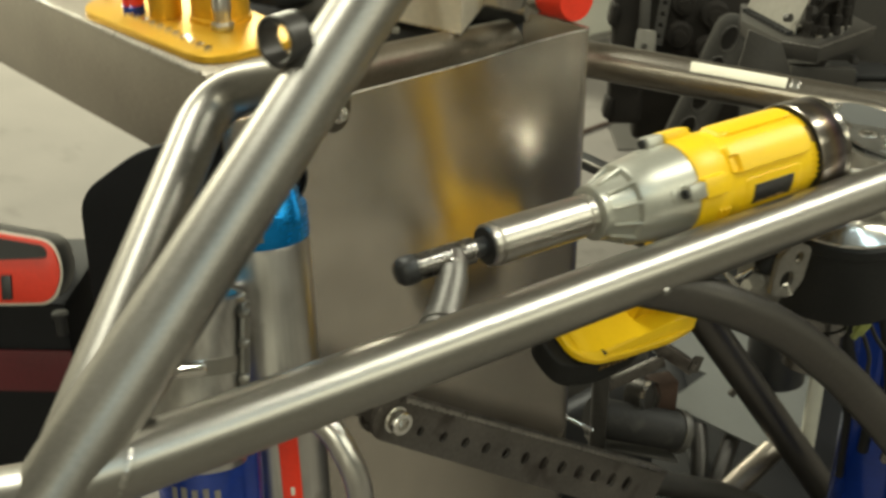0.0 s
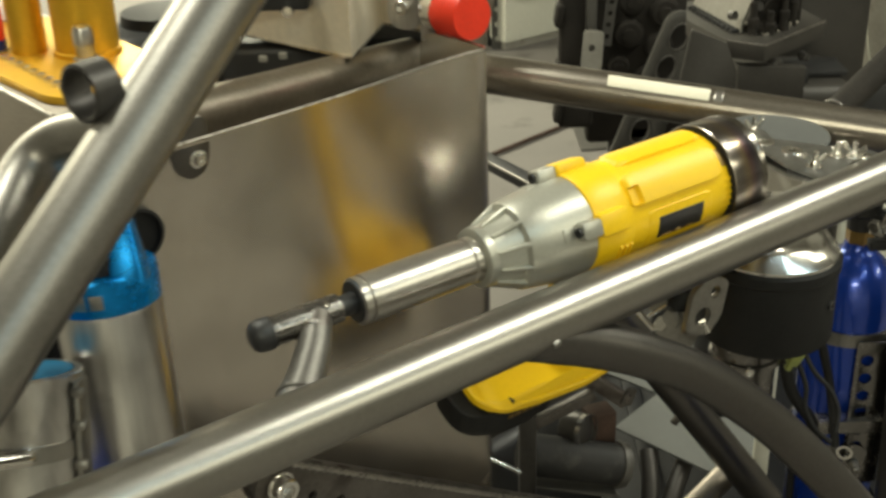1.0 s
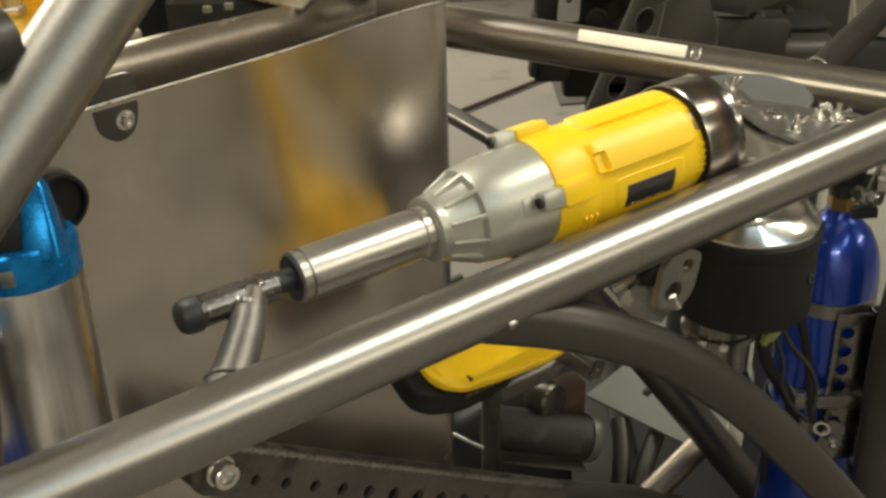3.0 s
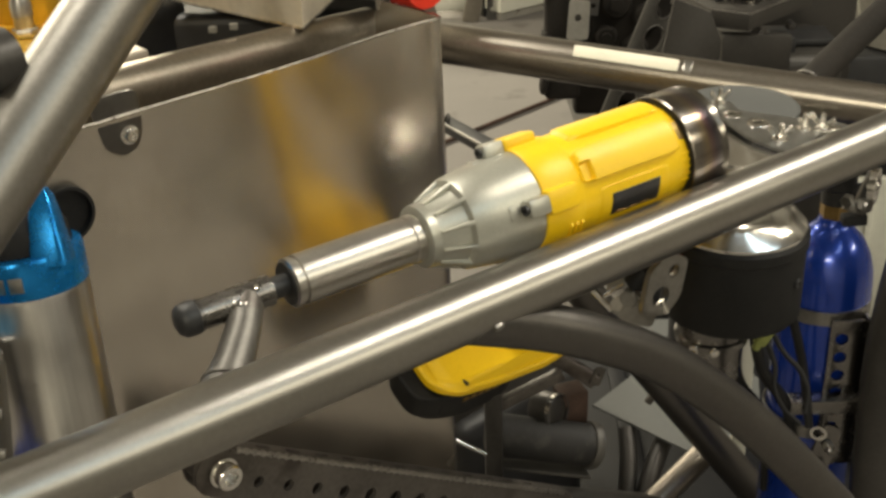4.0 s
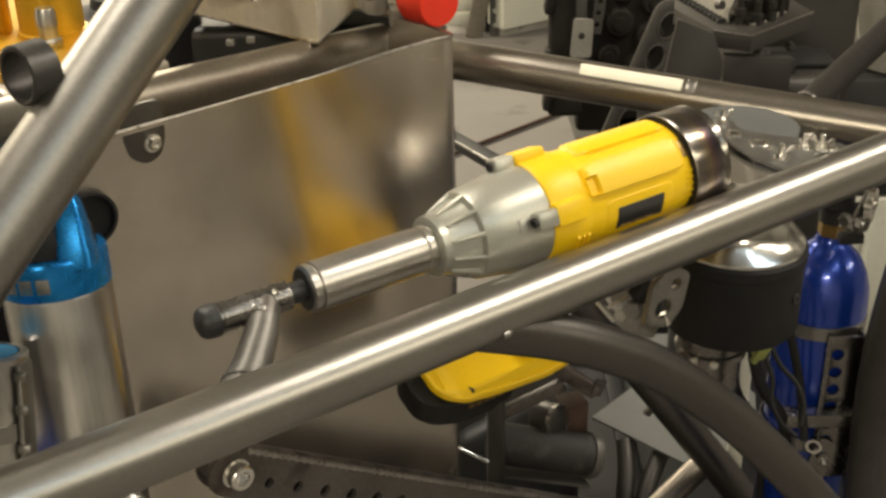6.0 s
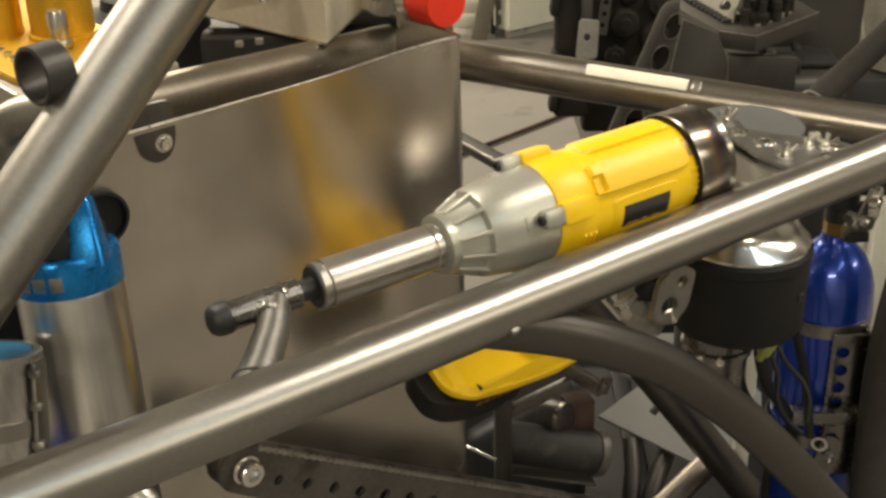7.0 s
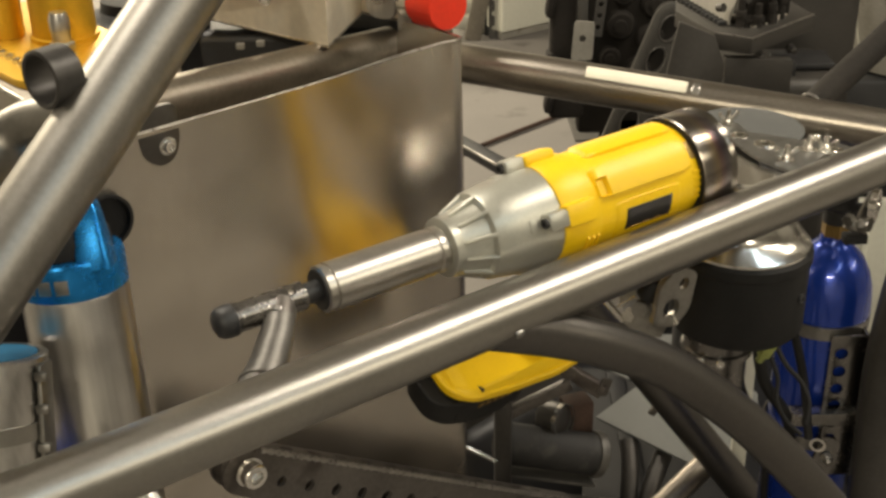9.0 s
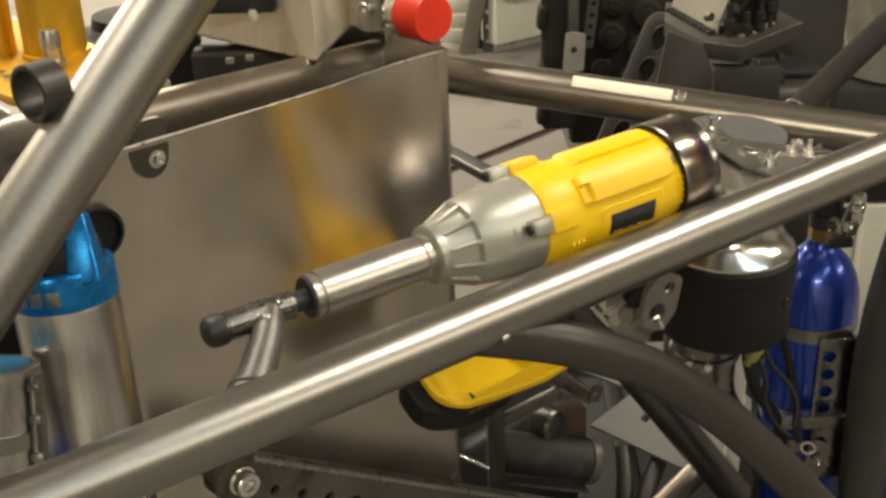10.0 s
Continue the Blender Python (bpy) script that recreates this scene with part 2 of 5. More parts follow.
def block(sx, sy, sz, bevel=0.002, at=(0, 0, 0), seg=2):
    bm = bmesh.new()
    bmesh.ops.create_cube(bm, size=1)
    bmesh.ops.transform(bm, matrix=Matrix.Translation(at) @ Matrix.Diagonal((sx, sy, sz, 1)), verts=bm.verts)
    if bevel:
        bmesh.ops.bevel(bm, geom=bm.edges[:], offset=bevel, segments=seg, affect="EDGES", profile=0.5)
    return bm


def join(*bms):
    out = bms[0]
    for b in bms[1:]:
        me = bpy.data.meshes.new("joined")
        b.to_mesh(me)
        out.from_mesh(me)
        bpy.data.meshes.remove(me)
        b.free()
    return out


def moved(bm, m):
    bm.transform(m)
    return bm


def circle(x, y, r, n=20, rx=None):
    return [(x + r * math.cos(2 * math.pi * k / n), y + (rx or r) * math.sin(2 * math.pi * k / n)) for k in range(n)]


def rounded(pts, r, n=5):
    """An outline with rounded corners."""
    out = []
    for a, b, c in zip(pts[-1:] + pts[:-1], pts, pts[1:] + pts[:1]):
        a, b, c = Vector(a), Vector(b), Vector(c)
        k = min(r, 0.45 * (a - b).length, 0.45 * (c - b).length)
        p, q = b + (a - b).normalized() * k, b + (c - b).normalized() * k
        out += [tuple(p.lerp(b, i / n).lerp(b.lerp(q, i / n), i / n)) for i in range(n + 1)]
    return out


def plate(outline, thick, holes=(), bevel=0.0):
    """A flat plate in the local xy plane, from z 0 to thick, with holes through it."""
    bm = bmesh.new()
    for loop in (outline, *holes):
        vs = [bm.verts.new((x, y, 0)) for x, y in loop]
        for a, b in zip(vs, vs[1:] + vs[:1]):
            bm.edges.new((a, b))
    bmesh.ops.triangle_fill(bm, edges=bm.edges[:], use_beauty=True, use_dissolve=False)
    ext = bmesh.ops.extrude_face_region(bm, geom=bm.faces[:])
    bmesh.ops.translate(bm, verts=[v for v in ext["geom"] if isinstance(v, bmesh.types.BMVert)], vec=(0, 0, thick))
    if bevel:
        bmesh.ops.recalc_face_normals(bm, faces=bm.faces)
        es = [e for e in bm.edges if len(e.link_faces) == 2 and e.calc_face_angle(0) > 1.2]
        bmesh.ops.bevel(bm, geom=es, offset=bevel, segments=2, affect="EDGES", profile=0.5)
    return bm


def along(p, q, roll_up=(0, 0, 1)):
    """A pose at p whose x axis points to q and whose z axis is as near as can be to roll_up."""
    p, x = Vector(p), (Vector(q) - Vector(p)).normalized()
    y = Vector(roll_up).cross(x)
    y = y.normalized() if y.length > 1e-4 else x.orthogonal().normalized()
    z = x.cross(y)
    return Matrix.Translation(p) @ Matrix((x, y, z)).transposed().to_4x4()


def bead(centre, axis, r, fat=0.003, n=56, arc=1.0):
    """A rippled weld bead round a tube."""
    axis = Vector(axis).normalized()
    s = axis.orthogonal().normalized()
    u = axis.cross(s)
    bm = bmesh.new()
    rings, seg = [], 8
    for i in range(n):
        a = 2 * math.pi * i / n * arc
        out = s * math.cos(a) + u * math.sin(a)
        k = fat * (1 + 0.22 * math.sin(i * 2.1) + 0.1 * random.uniform(-1, 1))
        rings.append([bm.verts.new(Vector(centre) + out * (r + k * math.cos(b)) + axis * k * 1.3 * math.sin(b)) for b in [2 * math.pi * j / seg for j in range(seg)]])
    pairs = list(zip(rings, rings[1:])) + ([(rings[-1], rings[0])] if arc == 1.0 else [])
    for a, b in pairs:
        for j in range(seg):
            bm.faces.new((a[j], a[(j + 1) % seg], b[(j + 1) % seg], b[j]))
    return bm


def hexagon(r, x0, x1):
    return lathe([(x0, r * 0.93), (x0 + 0.001, r), (x1 - 0.001, r), (x1, r * 0.93)], 6)


def cap_screw(r, h):
    """A socket-head screw along x."""
    bm = lathe([(0, r), (h * 0.9, r), (h, r * 0.92), (h, r * 0.55)], 20, cap=False)
    return join(bm, lathe([(h, r * 0.55), (h * 0.5, r * 0.5), (h * 0.5, 0.0002)], 6, cap=False))


UX, UY = 0.736, 0.677  # the way along the chassis
CAR = math.degrees(math.atan2(UY, UX))


# ---- setting ----
solid("floor", block(16, 16, 0.1, 0, (1.3, 3.0, -0.05)), CONCRETE, "dusty pale grey concrete workshop floor with stains", "floor", kind="structure")
for nm, size, at in (("wall_north", (15, 0.15, 3.4), (1.4, 9.4, 1.7)), ("wall_south", (15, 0.15, 3.4), (1.4, -4.4, 1.7)), ("wall_west", (0.15, 13.65, 3.4), (-6.0, 2.5, 1.7)), ("wall_east", (0.15, 13.65, 3.4), (8.8, 2.5, 1.7))):
    solid(nm, block(*size, 0, at), WALLPAINT, "plain grey painted workshop wall", "wall", kind="structure")
solid("ceiling", block(16, 16, 0.1, 0, (1.3, 3.0, 3.45)), CEILPAINT, "plain off-white workshop ceiling", "ceiling", kind="structure")

# ---- chassis of welded tube ----
R = 0.0222
CH = pose(0.15, 0.95, 0.0, 0, 0, CAR)
chassis = thing("tube_chassis", "bare welded steel tube chassis of a race car under construction", "car chassis", CH)
NODE = Vector((-0.205, 0.566, 0.923))
MAIN1 = Vector((0.70, 1.271, 0.9195))
DIAG1 = Vector((0.037, 0.949, 1.245))


def tube(pts, r, label, mat=STEEL, parent=None, seg=40):
    return part("tube", sweep(pts, r, seg), mat, parent or chassis, label, at=CH)


tube([NODE, MAIN1], R, "straight brushed steel rail")
tube([NODE - Vector((0.0141, 0.02, 0.0166)), DIAG1 + Vector((-0.0021, 0.0, 0.0014))], 0.0247, "diagonal brushed steel brace", BRUSHED, seg=48)
tube(bend([NODE + Vector((-0.004, 0.004, 0.0)), (-0.161, 0.868, 1.072), (-0.070, 0.816, 1.104)], 0.055, 14), 0.0188, "curved brace beside the diagonal", BRUSHED)
tube([(-0.135, 0.990, 1.033), (0.125, 1.462, 0.958)], R, "cross tube behind the sheet panel", TUBEBROWN)
REAR0, REAR1 = Vector((0.095, 1.425, 0.9465)), Vector((0.75, 1.203, 0.8985))
tube([REAR0, REAR1], R, "far rail with a strip of tape", REARSTEEL)
tube([(0.510, 1.284, 0.920), (0.646, 1.40, 0.990)], 0.0145, "thin brace rising from the far rail", SOOT)
tube(bend([(0.165, 0.854, 0.9212), (0.225, 0.890, 0.8915), (0.258, 0.906, 0.8745), (0.322, 0.937, 0.833), (0.393, 0.960, 0.766), (0.449, 0.974, 0.700), (0.535, 0.995, 0.588)], 0.08, 8), 0.0185, "dark bent tube leaving the rail", TUBEDARK)
tube([(0.269, 1.352, 0.706), (0.411, 1.380, 0.502), (0.583, 1.414, 0.254), (0.707, 1.44, 0.082)], 0.0215, "dark straight brace below the bent tube", TUBEDARK)
part("brace_tab", moved(block(0.010, 0.006, 0.016, 0.002), pose(0.392, 1.372, 0.492, 0, 35, 0)), TUBEDARK, chassis, at=CH)
tube([NODE + Vector((0.006, 0.002, -0.008)), (-0.255, 0.550, 0.914), (-0.50, 0.47, 0.89)], 0.0262, "cross tube leaving the node")
tube(bend([(0.640, 1.20, 0.915), (0.604, 1.20, 0.70), (0.612, 1.20, 0.485), (0.628, 1.20, 0.0)], 0.10, 8), 0.024, "dark upright post", DARKSTEEL)
ax = (MAIN1 - NODE).normalized()
dx = (DIAG1 - NODE).normalized()
part("weld_bead", bead(NODE + ax * 0.036, (ax - dx * 0.55), R * 0.98, 0.0016), WELD, chassis, at=CH)
part("weld_bead", bead(NODE - dx * 0.012 + Vector((-0.012, -0.012, -0.006)), dx, 0.0252, 0.0022), WELD, chassis, at=CH)
part("weld_bead", bead((0.5205, 1.293, 0.9265), (0.14, 0.116, 0.07), 0.0142, 0.0012), SLEEVE, chassis, at=CH)

for at_ in ((0.1965, 0.8526, 0.9140),):
    part("weld_spot", moved(lathe([(-0.005, 0.0006), (-0.004, 0.0028), (0.0, 0.0038), (0.004, 0.0026), (0.005, 0.0006)], 14), along(at_, (at_[0] + 0.07, at_[1] + 0.065, at_[2]))), DULLALU, chassis, at=CH)

# ---- sheet panel ----
PANEL = pose(-0.0674, 0.9879, 0.45, 0, 0, CAR)
panel = thing("sheet_metal_panel", "brushed aluminium sheet box side bolted to the chassis", "metal panel", PANEL)


def ease(t):
    t = max(0.0, min(1.0, t))
    return t * t * (3 - 2 * t)


def sag(x, z):
    """How far the sheet stands proud: bowed at mid height, its free edge a little forward."""
    forward = 0.0062 * (max(0.0, z - 0.49) / 0.0945) ** 2 * (1 - ease((x - 0.10) / 0.16))
    bow = 0.0105 * ease((0.27 - x) / 0.24) * (1 - 0.92 * ease((z - 0.43) / 0.11))
    back = 0.0030 * (max(0.0, z - 0.44) / 0.1445) ** 2 * ease((x - 0.15) / 0.09) * max(0.0, min(1.0, (0.2985 - x) / 0.02))
    swell = 0.0036 * ease((x - 0.13) / 0.09) * (1 - 0.65 * ease((x - 0.22) / 0.0865)) * ease((z - 0.18) / 0.24) * (1 - ease((z - 0.43) / 0.13))
    return forward + bow + swell - back


def bent_sheet():
    """The face and its return in one sheet, folded on a small radius, a little buckled as thin sheet is."""
    plan = [(-0.13 + 0.4285 * k / 48, 0.0, 0.0, -1.0) for k in range(49)]
    plan += [(0.2985 + 0.008 * math.sin(a), 0.008 - 0.008 * math.cos(a), math.sin(a), -math.cos(a)) for a in [math.pi / 2 * k / 6 for k in range(1, 7)]]
    plan += [(0.3065, 0.008 + 0.090 * k / 8, 1.0, 0.0) for k in range(1, 9)]
    bm = bmesh.new()
    n = 44
    cols = []
    for c, (x, y, nx, ny) in enumerate(plan):
        back = max(0.0, y - 0.078) / 0.020
        top = 0.5845 - 0.014 * (1 - math.sqrt(max(0.0, 1 - min(1.0, back) ** 2))) - (0.0006 if y > 0.008 else 0)
        col = []
        for k in range(n + 1):
            z = top * k / n
            w = max(0.0, min(1.0, (0.2985 - x) / 0.12)) * max(0.0, min(1.0, (x + 0.13) / 0.06))
            buckle = sag(x, z) * (w if x < 0.1 else 1) + 0.0004 * w * math.sin(31 * x + 9 * z) * math.sin(14 * z + 1.3)
            col.append([bm.verts.new((x + nx * o + 0.0, y + ny * o - buckle * (1 if y <= 0.0081 else 0), z)) for o in (0.0, -0.0024)])
        cols.append(col)
    for a, b_ in zip(cols, cols[1:]):
        for k in range(n):
            bm.faces.new((a[k][0], b_[k][0], b_[k + 1][0], a[k + 1][0]))
            bm.faces.new((a[k][1], a[k + 1][1], b_[k + 1][1], b_[k][1]))
        bm.faces.new((a[0][0], a[0][1], b_[0][1], b_[0][0]))
        bm.faces.new((a[n][0], b_[n][0], b_[n][1], a[n][1]))
    for c in (cols[0], cols[-1]):
        for k in range(n):
            bm.faces.new((c[k][0], c[k + 1][0], c[k + 1][1], c[k][1]))
    return bm


part("folded_sheet", bent_sheet(), SHEET, panel)
def edge_line():
    pts = [(x, -sag(x, 0.5845) * (max(0.0, min(1.0, (x + 0.13) / 0.06)) if x < 0.1 else 1) - 0.0002, 0.5846) for x in [-0.10 + 0.3985 * k / 40 for k in range(41)]]
    return pts + [(0.3045, 0.003, 0.5844), (0.3065, 0.010, 0.584), (0.3065, 0.05, 0.584)]


# The highlight on the sheet's top edge, modelled as a thin bright rod.
part("edge_highlight", sweep(edge_line(), 0.0011, 8), WELD, panel, "thin bright rod that draws the edge's highlight")
# No hole is cut; a black dish gives the darkness of one.
part("hole_dish", moved(lathe([(-0.004, 0.0225), (0.0045, 0.0225), (0.005, 0.0215), (0.005, 0.0195), (0.001, 0.0185), (0.001, 0.0005)], 36), pose(-0.078, -0.0045, 0.522, 0, 0, -90)), RUBBER, panel, "black dish that stands in for a dark hole")

# tab that holds the panel
tab = part("mounting_tab", moved(plate(rounded([(-0.044, 0.602), (-0.043, 0.582), (-0.037, 0.560), (-0.024, 0.5515), (-0.011, 0.556), (-0.0055, 0.570), (-0.005, 0.602)], 0.010), 0.004, bevel=0.0006), PANEL @ pose(0, -0.0025, 0, 90, 0, 0)), TUBEDARK, chassis, "dark rounded steel tab", at=CH)
part("bolt", moved(join(lathe([(0, 0.0075), (0.001, 0.0075), (0.0012, 0.006)], 24), moved(cap_screw(0.0048, 0.005), pose(0.001, 0, 0))), PANEL @ pose(-0.0175, -0.0065, 0.568, 0, 0, -90)), CHROME, tab, "bright socket-head bolt", at=CH)
TP = along(Vector((0.2898, 1.3596, 0.9324)), Vector((0.397, 1.3226, 0.9245)))


def wrap(s0, s1, a0, a1, r, thick, round_=0.3, n=22, edge=0.22, pocket=None):
    """A raised pad on a round body about the local x axis; angles in degrees from the -y side upwards."""
    bm = bmesh.new()
    grid = []
    for i in range(n + 1):
        row = []
        for j in range(n + 1):
            u, v = 2 * i / n - 1, 2 * j / n - 1
            k = max(0.0, math.hypot(max(abs(u) - (1 - round_), 0), max(abs(v) - (1 - round_), 0)) / round_)
            h = min(1.0, max(0.0, (1 - k) / edge))
            h = thick * h * h * (3 - 2 * h) if k < 1 else -0.0012
            if pocket and pocket[0] < u < pocket[1] and pocket[2] < v < pocket[3]:
                h = 0.0
            s, a = (s0 + s1) / 2 + u * (s1 - s0) / 2, radians((a0 + a1) / 2 + v * (a1 - a0) / 2)
            row.append(bm.verts.new((s, -math.cos(a) * (r + h), math.sin(a) * (r + h))))
        grid.append(row)
    for i in range(n):
        for j in range(n):
            bm.faces.new((grid[i][j], grid[i + 1][j], grid[i + 1][j + 1], grid[i][j + 1]))
    edge_loop = [grid[i][0] for i in range(n + 1)] + [grid[n][j] for j in range(1, n + 1)] + [grid[i][n] for i in range(n - 1, -1, -1)] + [grid[0][j] for j in range(n - 1, 0, -1)]
    low = [bm.verts.new((v.co.x, v.co.y * 0.9, v.co.z * 0.9)) for v in edge_loop]
    for k in range(len(low)):
        q = (k + 1) % len(low)
        bm.faces.new((edge_loop[k], edge_loop[q], low[q], low[k]))
    return bm


LT = (Vector((0.397, 1.3226, 0.9245)) - Vector((0.2898, 1.3596, 0.9324))).length
part("tape_strip", moved(wrap(-0.003, LT + 0.002, 33, 74, R, 0.0006, 0.03, 18, 0.5), TP), TAPE, chassis, "cream paper tape strip", at=CH)
part("tape_end", moved(wrap(LT + 0.003, LT + 0.012, 36, 80, R, 0.0004, 0.1, 10, 0.5), TP), STEEL, chassis, "grey end of the tape", at=CH)

# stub that carries the drive shaft
O = Vector((0.0607, 0.8691, 0.9472))
AX = (Vector((0.3847, 1.0982, 0.9546)) - O).normalized()
TOOL = along(O, O + AX) @ pose(0, 0, 0, 25, 0, 0)
stub = part("shaft_carrier", sweep([O - AX * 0.082, O - AX * 0.026], 0.0108, 36), PLATED, chassis, "short welded steel sleeve", at=CH)
part("leg", sweep([O - AX * 0.043, O - AX * 0.044 + Vector((0.0, -0.022, -0.012)), (0.0205, 0.800, 0.922), (0.0180, 0.790, 0.917), (0.016, 0.780, 0.912)], 0.0112, 28, 0.0160), SLEEVE, stub, at=CH)
part("end_plug", moved(lathe([(-0.0965, 0.002), (-0.0960, 0.0060), (-0.0945, 0.0092), (-0.0915, 0.0114), (-0.0870, 0.0122), (-0.0815, 0.0122), (-0.0805, 0.0106), (-0.0795, 0.0106), (-0.079, 0.0112), (-0.078, 0.0100)], 32), along(O, O + AX)), BLACK, stub, "black plastic end plug", at=CH)
part("weld_bead", bead((0.0175, 0.788, 0.9155), (0.0, -0.1, -0.05), 0.0160, 0.0010), SLEEVE, stub, at=CH)
part("weld_bead", bead(O - AX * 0.047 + Vector((0, -0.009, -0.004)), (0.0, -0.1, -0.05), 0.0095, 0.002), WELD, stub, at=CH)
part("pin", moved(lathe([(0, 0.0024), (0.0125, 0.0024), (0.0132, 0.0016)], 14), TOOL @ pose(-0.038, -0.002, 0, 0, -90, 0)), CHROME, stub, at=CH)

# ---- cordless drill ----
drill = thing("cordless_drill", "yellow cordless drill with grey gear case, clamped in chassis", "power tool", TOOL)
part("socket", lathe([(-0.0125, 0.0105), (-0.0125, 0.0155), (-0.011, 0.0178), (-0.0065, 0.0178), (-0.0058, 0.0163), (-0.0042, 0.0163), (-0.0035, 0.0182), (0.083, 0.0182), (0.0840, 0.0170), (0.0865, 0.0170), (0.0875, 0.0182), (0.0935, 0.0182), (0.095, 0.0170)], 64), SOCKET, drill, "polished chrome deep socket")
# The mouth is closed; the dark inside is only this disc's black colour.
part("socket_mouth", lathe([(-0.0132, 0.0004), (-0.0132, 0.0158), (-0.0105, 0.0160)], 40), BLACK, drill, "black disc that draws the dark mouth of the socket")
part("drive_shaft", lathe([(-0.030, 0.0075), (-0.0125, 0.0085), (-0.0120, 0.010)], 24), BLACK, drill)
case = part("gear_case", lathe([(0.0945, 0.0150), (0.0945, 0.0215), (0.0960, 0.0240), (0.1010, 0.0245), (0.1020, 0.0240), (0.1040, 0.0240), (0.1250, 0.0300), (0.1270, 0.0348), (0.1300, 0.0362), (0.1480, 0.0388), (0.1700, 0.0408), (0.1860, 0.0416)], 72), CAST, drill, "grey cast metal")
for k in range(11):
    fin = bmesh.new()
    bmesh.ops.create_cube(fin, size=1)
    for v in fin.verts:
        back, out = v.co.x > 0, v.co.z > 0
        v.co = Vector((0.1285 if back else 0.1035, v.co.y * (0.0036 if back else 0.0024), (0.0355 if back else 0.0256) if out else 0.02))
    bmesh.ops.bevel(fin, geom=fin.edges[:], offset=0.0006, segments=1, affect="EDGES")
    part("rib", moved(fin, pose(0, 0, 0, 360 / 11 * k + 8, 0, 0)), CAST, case)
for k in range(4):
    turn = pose(0, 0, 0, 45 + 90 * k, 0, 0)
    lug = part("screw_lug", moved(join(block(0.020, 0.0145, 0.016, 0.003, (0.176, 0, 0.0425)), block(0.012, 0.012, 0.006, 0.002, (0.160, 0, 0.0375))), turn), CAST, case)
    part("screw", moved(cap_screw(0.0042, 0.003), turn @ pose(0.1668, 0, 0.0448, 0, 0, 180)), BLACK, lug, "black screw")
    part("housing_lug", moved(block(0.030, 0.019, 0.012, 0.003, (0.199, 0, 0.0445)), turn), YELLOW, drill)
house = part("motor_housing", lathe([(0.1855, 0.036), (0.1855, 0.0428), (0.187, 0.0436), (0.219, 0.0442), (0.2215, 0.0428), (0.225, 0.0420), (0.318, 0.0422), (0.332, 0.0410), (0.342, 0.0370), (0.348, 0.028)], 72), YELLOW, drill, "bright yellow plastic shell")
part("raised_pad", wrap(0.2215, 0.326, 49, 87, 0.0424, 0.0040, 0.30, 48, 0.25, pocket=(-0.93, -0.78, -0.86, 0.16)), YELLOW, house)
part("raised_pad", wrap(0.230, 0.330, 100, 138, 0.0418, 0.0030, 0.35), YELLOW, house)
part("side_pad", wrap(0.236, 0.312, -26, 42, 0.0418, 0.0009, 0.25), YELLOW, house)
label_ = part("name_plate", wrap(0.247, 0.302, 1, 31, 0.0424, 0.0008, 0.06, 16, 0.4), BLACK, house, "black rectangular name plate")
for s0, s1 in ((0.254, 0.266), (0.269, 0.277), (0.280, 0.290)):
    part("letter_bar", wrap(s0, s1, 3, 6, 0.0431, 0.0004, 0.1, 8, 0.4), BRASS, label_)
for k in range(3):
    part("grip_rib", wrap(0.207 + k * 0.0052, 0.2098 + k * 0.0052, -20, 16, 0.0440, 0.0018, 0.4, 8, 0.5), YELLOW, house)
for k in range(5):
    part("vent_slot", wrap(0.3235, 0.336, 10 + k * 8, 14 + k * 8, 0.0408, 0.0012, 0.3, 8, 0.5), YELLOW, house)
# A dull amber pad: the shade on the yellow shell, painted as colour.
part("vent_window", wrap(0.3255, 0.3375, 58, 84, 0.0402, 0.0014, 0.2, 10, 0.5), BRASS, house, "vent opening with its amber shade put into the colour")
part("rear_cap", lathe([(0.337, 0.0400), (0.339, 0.0400), (0.350, 0.038), (0.356, 0.03)], 56), BLACK, drill)
hb = bmesh.new()
rings = []
for z, x, sx, sy in ((-0.025, 0.216, 0.014, 0.0135), (-0.06, 0.222, 0.013, 0.013), (-0.10, 0.236, 0.014, 0.013), (-0.14, 0.250, 0.018, 0.014), (-0.168, 0.252, 0.026, 0.018)):
    rings.append([hb.verts.new((x + sx * math.cos(2 * math.pi * k / 32), sy * math.sin(2 * math.pi * k / 32), z)) for k in range(32)])
for a, b in zip(rings, rings[1:]):
    for k in range(32):
        hb.faces.new((a[k], a[(k + 1) % 32], b[(k + 1) % 32], b[k]))
hb.faces.new(rings[0])
hb.faces.new(rings[-1])
part("handle", hb, BLACK, drill, "black rubber pistol grip")
part("handle_front", moved(plate(rounded([(0.214, -0.186), (0.282, -0.186), (0.272, -0.150), (0.248, -0.112), (0.219, -0.064), (0.210, -0.064), (0.212, -0.108), (0.214, -0.140)], 0.003), 0.030, bevel=0.006), pose(0, 0.015, 0, 90, 0, 0)), YELLOW, drill, "yellow front of the grip")


